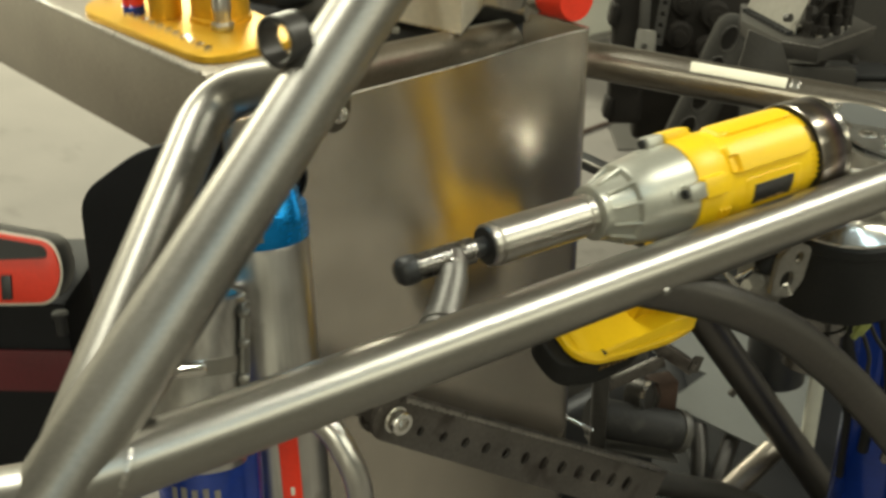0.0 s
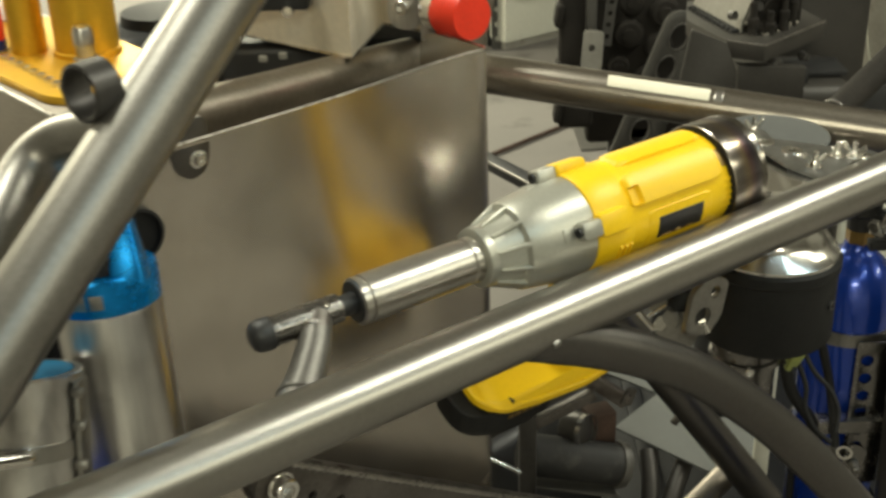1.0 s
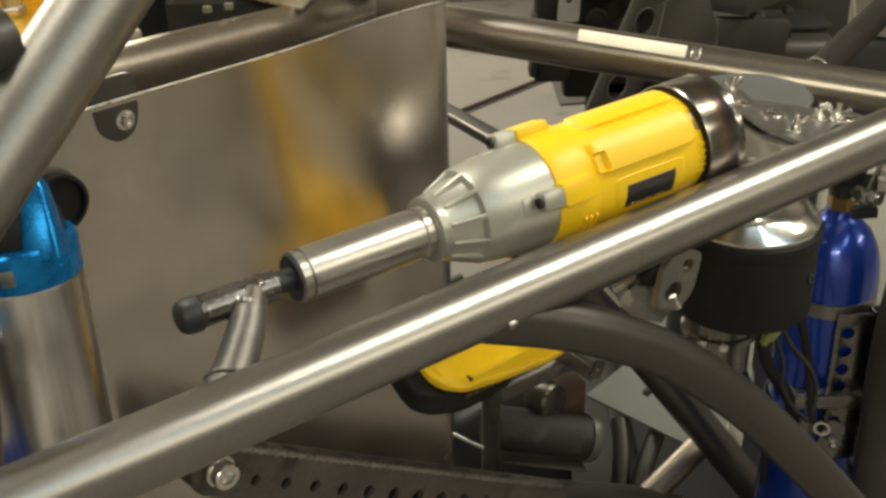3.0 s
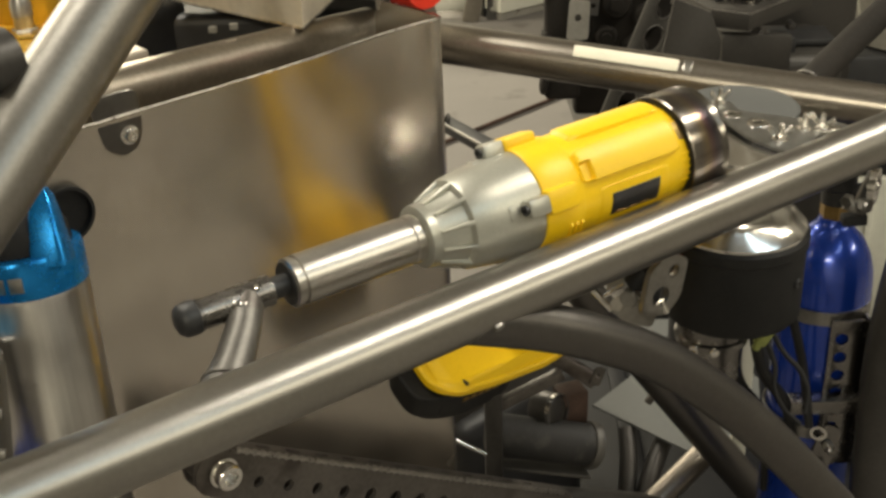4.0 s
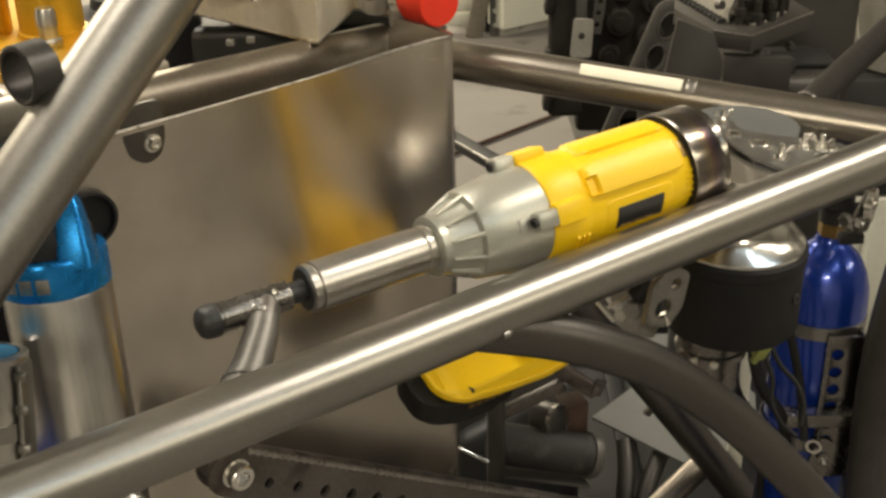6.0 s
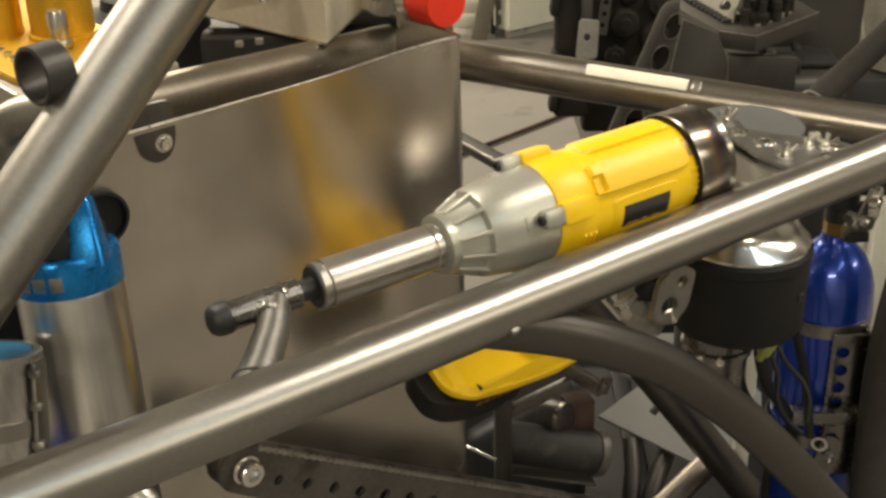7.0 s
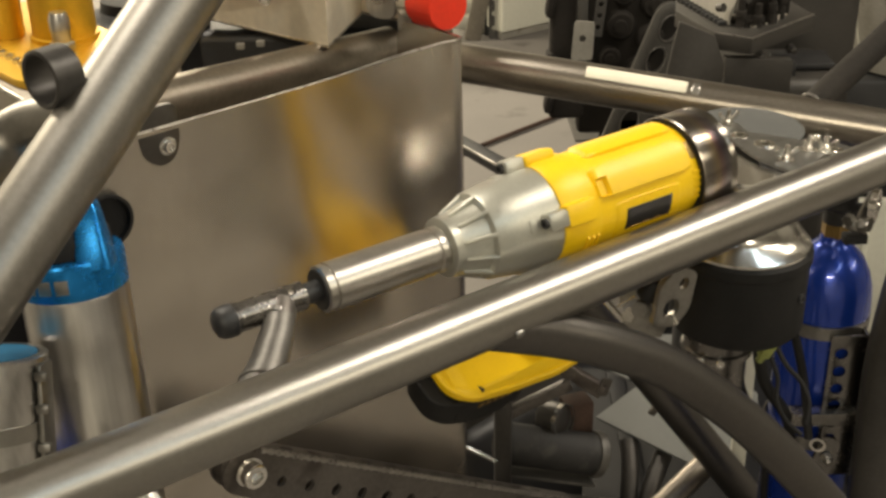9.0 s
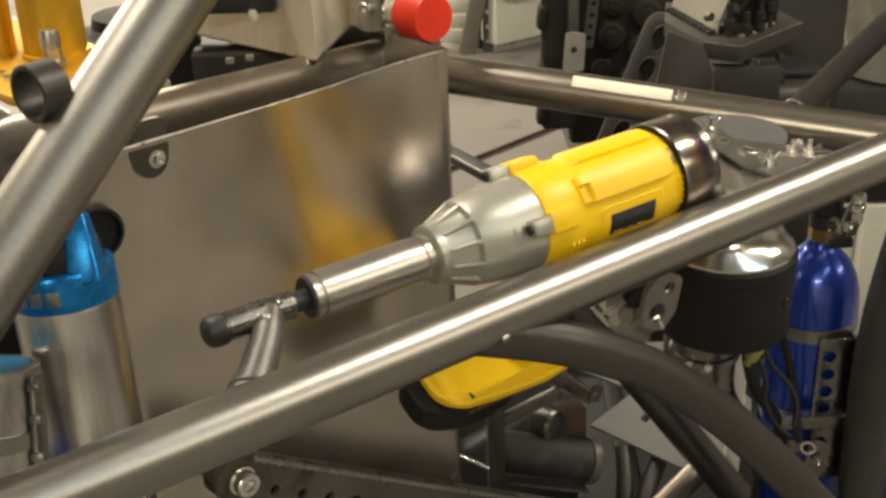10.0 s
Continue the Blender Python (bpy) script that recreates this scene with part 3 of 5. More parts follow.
def foot_bm(s0, s1, hw, z0, z1, nose, top_in, bev):
    """A foot with a rounded nose; the top is drawn in."""
    out = rounded([(s0, -hw * nose), (s0 + 0.035, -hw), (s1 - 0.012, -hw), (s1, -hw * 0.75), (s1, hw * 0.75), (s1 - 0.012, hw), (s0 + 0.035, hw), (s0, hw * nose)], 0.016)
    bm = plate(out, z1 - z0)
    cx = (s0 + s1) / 2 + 0.02
    for v in bm.verts:
        if v.co.z > 1e-4:
            v.co.x, v.co.y = cx + (v.co.x - cx) * top_in, v.co.y * top_in
        v.co.z += z0
    bmesh.ops.recalc_face_normals(bm, faces=bm.faces)
    es = [e for e in bm.edges if len(e.link_faces) == 2 and e.calc_face_angle(0) > 0.7]
    bmesh.ops.bevel(bm, geom=es, offset=bev, segments=3, affect="EDGES", profile=0.6)
    return bm


def foot_rim():
    """The lip round the foot: blunt nose, widening towards the heel."""
    half = [(0.138, -0.015), (0.145, -0.027), (0.161, -0.0375), (0.195, -0.0418), (0.250, -0.0445), (0.286, -0.040)]
    bm = plate(rounded(half + [(x, -y) for x, y in reversed(half)], 0.006, 4), 0.0105)
    bmesh.ops.recalc_face_normals(bm, faces=bm.faces)
    bmesh.ops.bevel(bm, geom=[e for e in bm.edges if len(e.link_faces) == 2 and e.calc_face_angle(0) > 0.7], offset=0.0026, segments=3, affect="EDGES", profile=0.6)
    return moved(bm, pose(0, 0, -0.2045))


def foot_crown():
    """The smooth top of the foot: flat, rising to the heel, its flank steeper the nearer the heel."""
    bm = bmesh.new()
    nx, ny = 40, 36
    grid = []
    for i in range(nx + 1):
        u = i / nx
        x = 0.1455 + 0.1365 * u
        hw = 0.0385 * math.sqrt(1 - (1 - min(1.0, (u + 0.06) / 0.22)) ** 2) + 0.0025 * u
        top = -0.1935 + 0.0022 * ease(u / 0.10) + 0.021 * ease(u * 0.72)
        row = []
        for j in range(ny + 1):
            v = 2 * j / ny - 1
            flank = (1 - abs(v)) * hw / (0.0095 - 0.0045 * u)
            z = -0.1955 + (top + 0.0015 * (1 - v * v) + 0.1955) * ease(0.5 * min(1.0, flank) + 0.5 * min(1.0, flank) ** 0.7)
            row.append(bm.verts.new((x, v * hw, z)))
        grid.append(row)
    for a, b in zip(grid, grid[1:]):
        for j in range(ny):
            bm.faces.new((a[j], b[j], b[j + 1], a[j + 1]))
    bm.faces.new(grid[-1])
    return bm


foot = part("foot", foot_rim(), YELLOW, drill, "yellow foot over the battery")
part("crown", foot_crown(), YELLOW, foot)
pack = part("battery", join(foot_bm(0.124, 0.232, 0.0360, -0.236, -0.207, 0.62, 1.0, 0.003), foot_bm(0.136, 0.222, 0.032, -0.252, -0.237, 0.6, 1.05, 0.004)), RUBBER, drill, "black slide-on battery pack")
part("battery_nose", foot_bm(0.126, 0.156, 0.030, -0.236, -0.2075, 0.8, 0.96, 0.004), RUBBER, drill)
part("notch", moved(block(0.0085, 0.0028, 0.003, 0.0008), pose(0.1665, -0.0315, -0.1915, 0, 0, -70)), BLACK, foot, "small black slot")
for k in range(5):
    part("letter_bar", block(0.0062, 0.002, 0.0055, 0.0004, (0.171 + 0.0080 * k, -0.0358, -0.2150)), BRASS, pack, "worn yellow letter")

# ---- band that holds the drill ----
band = thing("clamp_band", "heat-tinted polished steel band round the drill's rear", "pipe clamp", TOOL)
part("ring", lathe([(0.3335, 0.0430), (0.3335, 0.0462), (0.3345, 0.0470), (0.364, 0.0470), (0.365, 0.0464), (0.368, 0.0464), (0.369, 0.0470), (0.372, 0.0468), (0.373, 0.0440), (0.3335, 0.0430)], 72, cap=False), TINT, band)
part("liner", lathe([(0.3328, 0.0395), (0.3326, 0.0440), (0.3330, 0.0456), (0.3405, 0.0456), (0.3405, 0.0395), (0.3328, 0.0395)], 56, cap=False), RUBBER, band, "black rubber liner")
part("end_cap", lathe([(0.362, 0.001), (0.362, 0.0438), (0.369, 0.0438), (0.369, 0.001)], 48), DARKSTEEL, band)

# ---- shock canisters in front of the panel ----
def upright(x, y, z):
    """Turns the lathe's x axis upwards."""
    return Matrix.Translation((x, y, z)) @ pose(0, 0, 0, 0, -90, 0)


CAN = pose(-0.133, 0.874, 0.948) @ pose(0, 0, 0, -7, -3, 0) @ pose(0, 0, -0.44)
can = thing("shock_reservoir", "tall brushed aluminium canister with a blue anodised cap", "shock absorber", CAN)
part("body", moved(lathe([(0.0, 0.034), (0.0, 0.0385), (0.003, 0.0395), (0.436, 0.0395), (0.439, 0.0385), (0.439, 0.02)], 64), upright(0, 0, 0)), ALU, can)
cap = part("cap", moved(lathe([(0.4385, 0.02), (0.4385, 0.0392), (0.4395, 0.0402), (0.463, 0.0402), (0.466, 0.0388), (0.4665, 0.026), (0.467, 0.012)], 64), upright(0, 0, 0)), BLUEANO, can, "blue anodised cap")
eye_ = bmesh.new()
lv = []
for z, hx, hy, ox, oy in ((0.460, 0.0130, 0.012, 0.0262, -0.019), (0.467, 0.0124, 0.011, 0.0260, -0.018), (0.492, 0.0092, 0.0085, 0.0240, -0.012), (0.503, 0.0068, 0.007, 0.0230, -0.008), (0.5085, 0.0042, 0.004, 0.0228, -0.007)):
    lv.append([eye_.verts.new((ox + x * hx, oy + y * hy, z)) for x, y in rounded([(-1, -1), (1, -1), (1, 1), (-1, 1)], 0.35, 3)])
for a, b_ in zip(lv, lv[1:]):
    for k in range(len(a)):
        eye_.faces.new((a[k], a[(k + 1) % len(a)], b_[(k + 1) % len(a)], b_[k]))
eye_.faces.new(lv[-1])
eye_.faces.new(lv[0])
part("rubber_seat", moved(lathe([(0.4668, 0.001), (0.4668, 0.0355), (0.478, 0.0345), (0.490, 0.028), (0.496, 0.016), (0.497, 0.001)], 40), upright(-0.004, 0.004, 0)), RUBBER, cap, "black rubber seat")
part("eye_mount", eye_, BLUEANO, cap, "tapered blue mount")
for a in (-118, -100, -82):
    part("letter_bar", moved(block(0.001, 0.0095, 0.011, 0.0003, (0.0400, 0, 0.451)), pose(0, 0, 0, 0, 0, a)), DULLALU, cap)
stripe = part("stripe", moved(wrap(0.05, 0.290, 146, 173, 0.0396, 0.0006, 0.05, 14, 0.4), upright(0, 0, 0) @ pose(0, 0, 0, 180, 0, 0)), RED, can, "red sticker stripe")
for k in range(7):
    part("letter_bar", moved(wrap(0.10 + 0.020 * k, 0.108 + 0.020 * k, 157, 162, 0.0402, 0.0004, 0.1, 8, 0.4), upright(0, 0, 0) @ pose(0, 0, 0, 180, 0, 0)), WHITE, stripe)

SMALL = pose(-0.173, 0.797, 0.452)
WIDE = Matrix.Diagonal((1.40, 1.40, 1.0, 1.0))
LEAN = pose(0, 0, 0.4825) @ pose(0, 0, 0, -19, 0, 0) @ pose(0, 0, -0.4825) @ WIDE
small = thing("shock_canister", "small aluminium canister with blue cap and hose clamp", "shock absorber", SMALL)
part("body", moved(lathe([(0.35, 0.027), (0.351, 0.0285), (0.4815, 0.0285), (0.4825, 0.0275), (0.4825, 0.0245), (0.4790, 0.0240), (0.4790, 0.01)], 48), LEAN @ upright(0, 0, 0)), ALU, small)
part("cap", moved(lathe([(0.4792, 0.004), (0.4792, 0.0236), (0.4826, 0.0234), (0.4834, 0.020), (0.4836, 0.004)], 48), LEAN @ upright(0, 0, 0)), TEAL, small, "blue cap, its shade put into a darker colour")
lower = part("lower_body", moved(lathe([(0.0, 0.02), (0.0, 0.0305), (0.364, 0.0305), (0.366, 0.0295), (0.366, 0.01)], 48), WIDE @ upright(0, 0, 0)), BLUEPAINT, small, "blue labelled lower can")
for k, (a, h) in enumerate(((-118, 0.020), (-106, 0.026), (-94, 0.022), (-82, 0.026), (-70, 0.018))):
    part("letter_bar", moved(block(0.001, 0.0034, h * 0.6, 0.0003, (0.0305, 0, 0.322)), WIDE @ pose(0, 0, 0, 0, 0, a)), PALEGREY, lower)
clampr = part("hose_clamp", moved(lathe([(0.426, 0.0287), (0.426, 0.0297), (0.438, 0.0297), (0.438, 0.0287), (0.426, 0.0287)], 48, cap=False), LEAN @ upright(0, 0, 0)), STEEL, small, "steel worm-drive clamp")
part("worm_screw", moved(join(lathe([(-0.011, 0.003), (-0.0105, 0.0042), (0.010, 0.0042), (0.0105, 0.003)], 18), moved(hexagon(0.0052, -0.0185, -0.0125), pose(0, 0, 0)), block(0.018, 0.006, 0.012, 0.001, (0.0, 0.004, 0))), LEAN @ pose(0.004, -0.0315, 0.432, 0, -7, 8)), CHROME, clampr)
strip = part("bracket_strip", moved(block(0.003, 0.016, 0.075, 0.001, (0.029, -0.004, 0.440)), LEAN), DULLALU, small, "notched metal strip")
for z in (0.470, 0.447, 0.420):
    part("lip", moved(block(0.007, 0.004, 0.007, 0.0015, (0.030, -0.011, z)), LEAN), DULLALU, strip)
solid("bent_pipe", sweep(bend([(-0.090, 0.775, 0.845), (-0.066, 0.764, 0.834), (-0.046, 0.752, 0.80), (-0.040, 0.755, 0.70), (-0.04, 0.78, 0.50)], 0.03, 6), 0.0105, 24), ALU, "bright bent aluminium pipe beside the canisters", "pipe")

# ---- clevis and ring at the brace ----

part("ring_boss", moved(lathe([(-0.004, 0.0150), (-0.005, 0.0167), (-0.004, 0.0184), (0.015, 0.0184), (0.016, 0.0167), (0.015, 0.0150), (-0.004, 0.0150)], 44, cap=False), along((-0.0935, 0.782, 1.1375), (-0.0335, 0.861, 1.1380))), DARKSTEEL, chassis, "dark open ring boss", at=CH)
part("weld_bead", bead((-0.1395, 0.838, 1.070), (0.5, -0.2, 0.5), 0.0170, 0.0016, 36, 0.4), WELD, chassis, at=CH)

# ---- slotted link bar ----
BAR0 = Vector((-0.0315, 0.922, 0.741))
BARM = along(BAR0, BAR0 + Vector((0.62, 0.57, -0.53))) @ pose(0, 0, 0, 0, 1.4, 0)
link_bar = thing("link_bar", "dark steel suspension link bar with a row of holes", "suspension link", BARM)
holes = [circle(0.044 + 0.0348 * k, -0.0065 - 0.0004 * k, 0.0050 + 0.0004 * k, 18) for k in range(12)]
outl = [(-0.024 * math.sin(math.pi * k / 12), (0.0195 if k < 6 else 0.024) * math.cos(math.pi * k / 12)) for k in range(13)] + [(0.50, -0.047), (0.50, 0.0155)]
part("side_plate", moved(plate(outl, 0.005, holes), pose(0, 0.004, 0, 90, 0, 0)), LINK, link_bar)
part("back_plate", moved(plate(outl, 0.004), pose(0, 0.020, 0, 90, 0, 0)), LINK, link_bar)
part("top_plate", moved(plate([(0.0, -0.002), (0.50, -0.002), (0.50, 0.020), (0.0, 0.020)], 0.004, [rounded([(0.038 + 0.035 * k, 0.0105), (0.054 + 0.035 * k, 0.0105), (0.054 + 0.035 * k, 0.0145), (0.038 + 0.035 * k, 0.0145)], 0.0018, 3) for k in range(12)]), pose(0, 0, 0.0160, 0, 0.45, 0)), LINK, link_bar)
part("weld_seam", moved(lathe([(0.003 * k, 0.0023 * (1 + 0.32 * math.sin(k * 2.05))) for k in range(160)], 8), pose(0.006, -0.001, 0.0193, 0, 0.45, 0)), WELD, link_bar, "rippled weld along the edge")
pivot = part("pivot_bolt", moved(join(lathe([(0.002, 0.0105), (0.002, 0.0128), (0.0055, 0.0132), (0.006, 0.010)], 32), moved(cap_screw(0.0112, 0.011), pose(0.0055, 0, 0))), pose(0, 0.0, 0, 0, 0, -90)), CHROME, link_bar, "bright hexagon pivot bolt")
part("bushing", moved(lathe([(-0.05, 0.02), (-0.05, 0.0215), (0.005, 0.0215), (0.006, 0.019), (0.006, 0.01)], 36), pose(-0.006, 0.006, 0.006, 0, 0, -90)), LINK, link_bar)

# ---- fuel tank ----
TK = pose(-0.212, 1.051, 0.92, 0, 0, CAR)
tank = thing("fuel_tank", "welded aluminium tank with a gold anodised filler plate", "fuel tank", TK)
part("tank_body", block(0.148, 0.62, 0.108, 0.004, (0.074, 0.305, 0.054)), SATIN, tank)
part("weld_seam", moved(lathe([(0.003 * k, 0.0022 * (1 + 0.28 * math.sin(k * 2.05))) for k in range(200)], 8), pose(0.001, 0.004, 0.107, 0, 0, 90)), WELD, tank, "bright rippled weld along the edge")
fp = part("filler_plate", moved(plate(rounded([(0.010, 0.010), (0.138, 0.012), (0.142, 0.275), (0.080, 0.315), (0.004, 0.262)], 0.035, 8), 0.008, bevel=0.001), pose(0, 0, 0.1085)), GOLD, tank, "gold anodised plate")
for k in range(15):
    t = k / 14
    x, y = (0.028 + 0.004 * math.sin(t * 3), 0.034 + 0.225 * t) if k < 11 else (0.048 + 0.018 * (k - 11), 0.276 + 0.003 * (k - 11))
    part("screw", moved(cap_screw(0.0046, 0.0042), pose(x, y, 0.1165, 0, -90, 0)), CHROME, fp)
part("pump_body", moved(lathe([(0.0, 0.012), (0.0, 0.0325), (0.004, 0.0325), (0.005, 0.0300), (0.16, 0.0300), (0.162, 0.027)], 48), upright(0.100, 0.128, 0.1165)), GOLD, tank, "tall gold cylinder")
part("pump_neck", moved(lathe([(0.0, 0.010), (0.0, 0.0170), (0.055, 0.0170), (0.057, 0.014)], 36), upright(0.061, 0.172, 0.1165)), GOLD, tank, "short gold cylinder")
plug = part("plug_base", moved(lathe([(0.0, 0.008), (0.0, 0.0120), (0.009, 0.0120), (0.010, 0.0108)], 28), upright(0.040, 0.202, 0.1165)), BLUEPAINT, tank, "blue fitting")
part("plug_cap", moved(lathe([(0.010, 0.008), (0.010, 0.0112), (0.040, 0.0112), (0.042, 0.0100), (0.042, 0.002)], 28), upright(0.040, 0.202, 0.1165)), RED, plug, "red plastic cap")
part("valve", moved(join(hexagon(0.0115, 0.0, 0.008), lathe([(0.008, 0.0085), (0.018, 0.0085), (0.019, 0.0095), (0.030, 0.0095), (0.036, 0.0075), (0.037, 0.003)], 24)), upright(0.078, 0.088, 0.1165)), ALU, tank, "aluminium hose fitting")

cover = thing("pump_cover", "black rounded cover behind the gold pump", "cover", pose(-0.20, 1.37, 0.45, 0, 0, CAR))
part("housing", block(0.15, 0.11, 0.57, 0.03, (0, 0, 0.285), 4), BLACK, cover)
part("lid", moved(lathe([(0.0, 0.03), (0.0, 0.045), (0.012, 0.043), (0.014, 0.02)], 32), upright(0.01, 0.0, 0.569)), RUBBER, cover)

# ---- dark panel and red case beside the tank ----
solid("guard_plate", moved(plate(rounded([(0.0, 0.0), (0.16, 0.0), (0.16, 0.235), (0.055, 0.215), (0.0, 0.175)], 0.02), 0.006, bevel=0.001), pose(-0.292, 0.915, 0.79, 90, 0, 6)), NAVY, "blue-black plastic guard plate beside the brace", "panel")
kit = thing("red_case", "red and black hard case with a pale rim", "tool case", pose(-0.424, 1.06, 0.80, 0, 0, 0))
part("shell", moved(plate(rounded([(-0.06, -0.03), (0.055, -0.030), (0.066, 0.0), (0.058, 0.032), (-0.06, 0.055)], 0.025, 6), 0.05, bevel=0.002), pose(0, 0, 0.02, 72, 0, 4)), BLACK, kit, "black lid shell")
part("rim", moved(plate(rounded([(-0.06, -0.0305), (0.0555, -0.0305), (0.0665, 0.0), (0.0585, 0.0325), (-0.06, 0.0555)], 0.025, 6), 0.0035, bevel=0.0006), pose(0, 0, 0.02, 72, 0, 4) @ pose(0, 0, 0.0465)), WHITE, kit, "thin pale rim")
part("face", moved(plate(rounded([(-0.06, -0.028), (0.0535, -0.028), (0.0645, 0.0), (0.0565, 0.0308), (-0.06, 0.053)], 0.025, 6), 0.004, bevel=0.001), pose(0, -0.001, 0.0205, 72, 0, 4) @ pose(0, 0, 0.0485)), RED, kit, "red front")
part("dark_top", moved(plate(rounded([(-0.06, 0.014), (0.053, 0.016), (0.050, 0.028), (-0.06, 0.049)], 0.008, 4), 0.002), pose(0, -0.001, 0.0205, 72, 0, 4) @ pose(0, 0, 0.053)), BLACK, kit, "black upper band")
part("latch", moved(block(0.010, 0.024, 0.004, 0.001, (0.012, -0.012, 0.054)), pose(0, -0.001, 0.0205, 72, 0, 4)), BLACK, kit)
part("base", block(0.30, 0.16, 0.78, 0.01, (-0.10, 0.08, -0.41)), NAVY, kit, "dark lower body")
part("stud", moved(lathe([(0, 0.006), (0.02, 0.006), (0.021, 0.0085), (0.024, 0.0085), (0.0245, 0.004)], 18), upright(0.050, -0.02, -0.045)), BLACK, kit)
# A dark purple reflection, put in as a maroon strip.
part("reflection_band", block(0.12, 0.004, 0.05, 0.002, (-0.01, -0.003, -0.10)), MAROON, kit, "maroon band that draws a dim reflection")

# ---- sheet box over the panel ----
BX = pose(0.0, 1.30, 1.014)
box = thing("sheet_box", "folded aluminium box with bolted lugs over the far tube", "metal box", BX)
corners = [(-0.13, 0.057), (0.024, -0.061), (0.048, 0.061), (0.099, 0.022), (0.15, 0.16), (-0.02, 0.26)]
inner = [(x * 0.97 + 0.0005, 0.055 + (y - 0.055) * 0.97) for x, y in corners]
rim = bmesh.new()
rows_ = [[rim.verts.new((*p, z)) for p in ring_] for ring_, z in ((corners, 0.0), (corners, 0.14), (inner, 0.14), (inner, 0.0))]
for a, b_ in zip(rows_, rows_[1:] + rows_[:1]):
    for k in range(len(corners)):
        q = (k + 1) % len(corners)
        rim.faces.new((a[k], a[q], b_[q], b_[k]))
part("shell", rim, BOXSHEET, box)
# Same bright rod, for the highlight on the box's lower edge.
part("edge_highlight", sweep([(*p, 0.0) for p in corners[:4]], 0.0013, 8), WELD, box, "thin bright rod that draws the edge's highlight")
part("floor_sheet", plate([(x * 0.96, 0.055 + (y - 0.055) * 0.96) for x, y in corners], 0.002), SHEET, box)
lugp = part("lug", moved(plate(rounded([(-0.018, -0.02), (0.018, -0.02), (0.018, 0.06), (-0.018, 0.06)], 0.016, 6), 0.006, bevel=0.0006), pose(0.078, -0.030, 0.040, 90, 0, -30)), ALU, box)
part("bolt", moved(cap_screw(0.008, 0.008), pose(0.076, -0.037, 0.044, 0, 0, -120)), CHROME, lugp)
part("strap", block(0.012, 0.03, 0.09, 0.001, (0.098, -0.025, 0.055)), ALU, box)
part("red_strip", block(0.006, 0.03, 0.09, 0.001, (0.110, -0.030, 0.055)), RED, box)
fitting = part("fitting", moved(lathe([(-0.02, 0.012), (-0.02, 0.0215), (-0.004, 0.0215), (-0.003, 0.018), (0.004, 0.018)], 18), along((0.120, -0.052, 0.042), (0.155, -0.098, 0.046))), CHROME, box, "knurled bright fitting")
part("cap", moved(lathe([(0.0, 0.014), (0.0, 0.0232), (0.036, 0.0232), (0.038, 0.0222), (0.0385, 0.004)], 40), along((0.120, -0.052, 0.042), (0.155, -0.098, 0.046))), RED, fitting, "red plastic plug")
arm = part("arm", block(0.09, 0.02, 0.03, 0.004, (-0.06, -0.038, 0.060)), BLACK, box)
part("bolt", moved(hexagon(0.0065, 0, 0.006), pose(-0.036, -0.049, 0.046, 0, 0, -90)), CHROME, arm)
solid("battery_box", block(0.30, 0.26, 0.30, 0.012, (-0.035, 1.49, 0.845), 3), BLACK, "black plastic battery box behind the far tube", "battery box")
for x, y in ((-0.066, -0.044), (-0.047, -0.036)):
    part("pale_block", block(0.008, 0.006, 0.006, 0.001, (x, y, -0.003)), PALEGREY, box)

# ---- air bell on a black drum ----
BELL = pose(0.418, 1.116, 0.772)
bell = thing("air_bell", "spun bright metal bell on a black rubber drum", "air intake", BELL)
part("drum", moved(lathe([(0.0, 0.030), (0.0, 0.061), (0.004, 0.0640), (0.072, 0.0640), (0.074, 0.0660), (0.083, 0.0660), (0.086, 0.0635), (0.087, 0.03)], 64), upright(0, 0, 0)), RUBBER, bell, "black rubber drum")
def fluted(profile, seg):
    """A turned shape with the faint uneven flats of hand spinning round it."""
    bm = lathe(profile, seg)
    flats = [1 + 0.008 * (math.sin(7 * a) * 0.4 + math.sin(16 * a + 1.0) * 0.3 + math.sin(24 * a + 2.2) * 0.2) for a in [2 * math.pi * k / seg for k in range(seg)]]
    for v in bm.verts:
        k = round(math.atan2(v.co.z, v.co.y) / (2 * math.pi) * seg) % seg
        v.co.y, v.co.z = v.co.y * flats[k], v.co.z * flats[k]
    return bm


part("bell", moved(fluted([(0.0865, 0.02), (0.0865, 0.0628), (0.089, 0.0628), (0.100, 0.0530), (0.113, 0.0460), (0.128, 0.0425), (0.142, 0.0435), (0.152, 0.0475), (0.160, 0.0530), (0.163, 0.0545), (0.1655, 0.0535), (0.1650, 0.02)], 120), upright(0, 0, 0)), SPUN, bell, "polished spun metal bell")
neck = part("neck", moved(lathe([(-0.075, 0.02), (-0.075, 0.030), (-0.032, 0.030), (-0.030, 0.0345), (-0.024, 0.0345), (-0.022, 0.032), (-0.012, 0.033), (-0.010, 0.036), (-0.004, 0.036), (-0.003, 0.02)], 40), upright(-0.016, -0.004, 0)), PLATED, bell, "bright flanged neck")
for a in (-125, -95):
    part("bolt", moved(cap_screw(0.0042, 0.004), pose(-0.016, -0.004, -0.027, 0, 0, a) @ pose(0.0335, 0, 0)), CHROME, neck)
part("screw", moved(cap_screw(0.005, 0.004), pose(0.048, -0.040, 0.045, 0, 0, -45)), BLACK, bell)
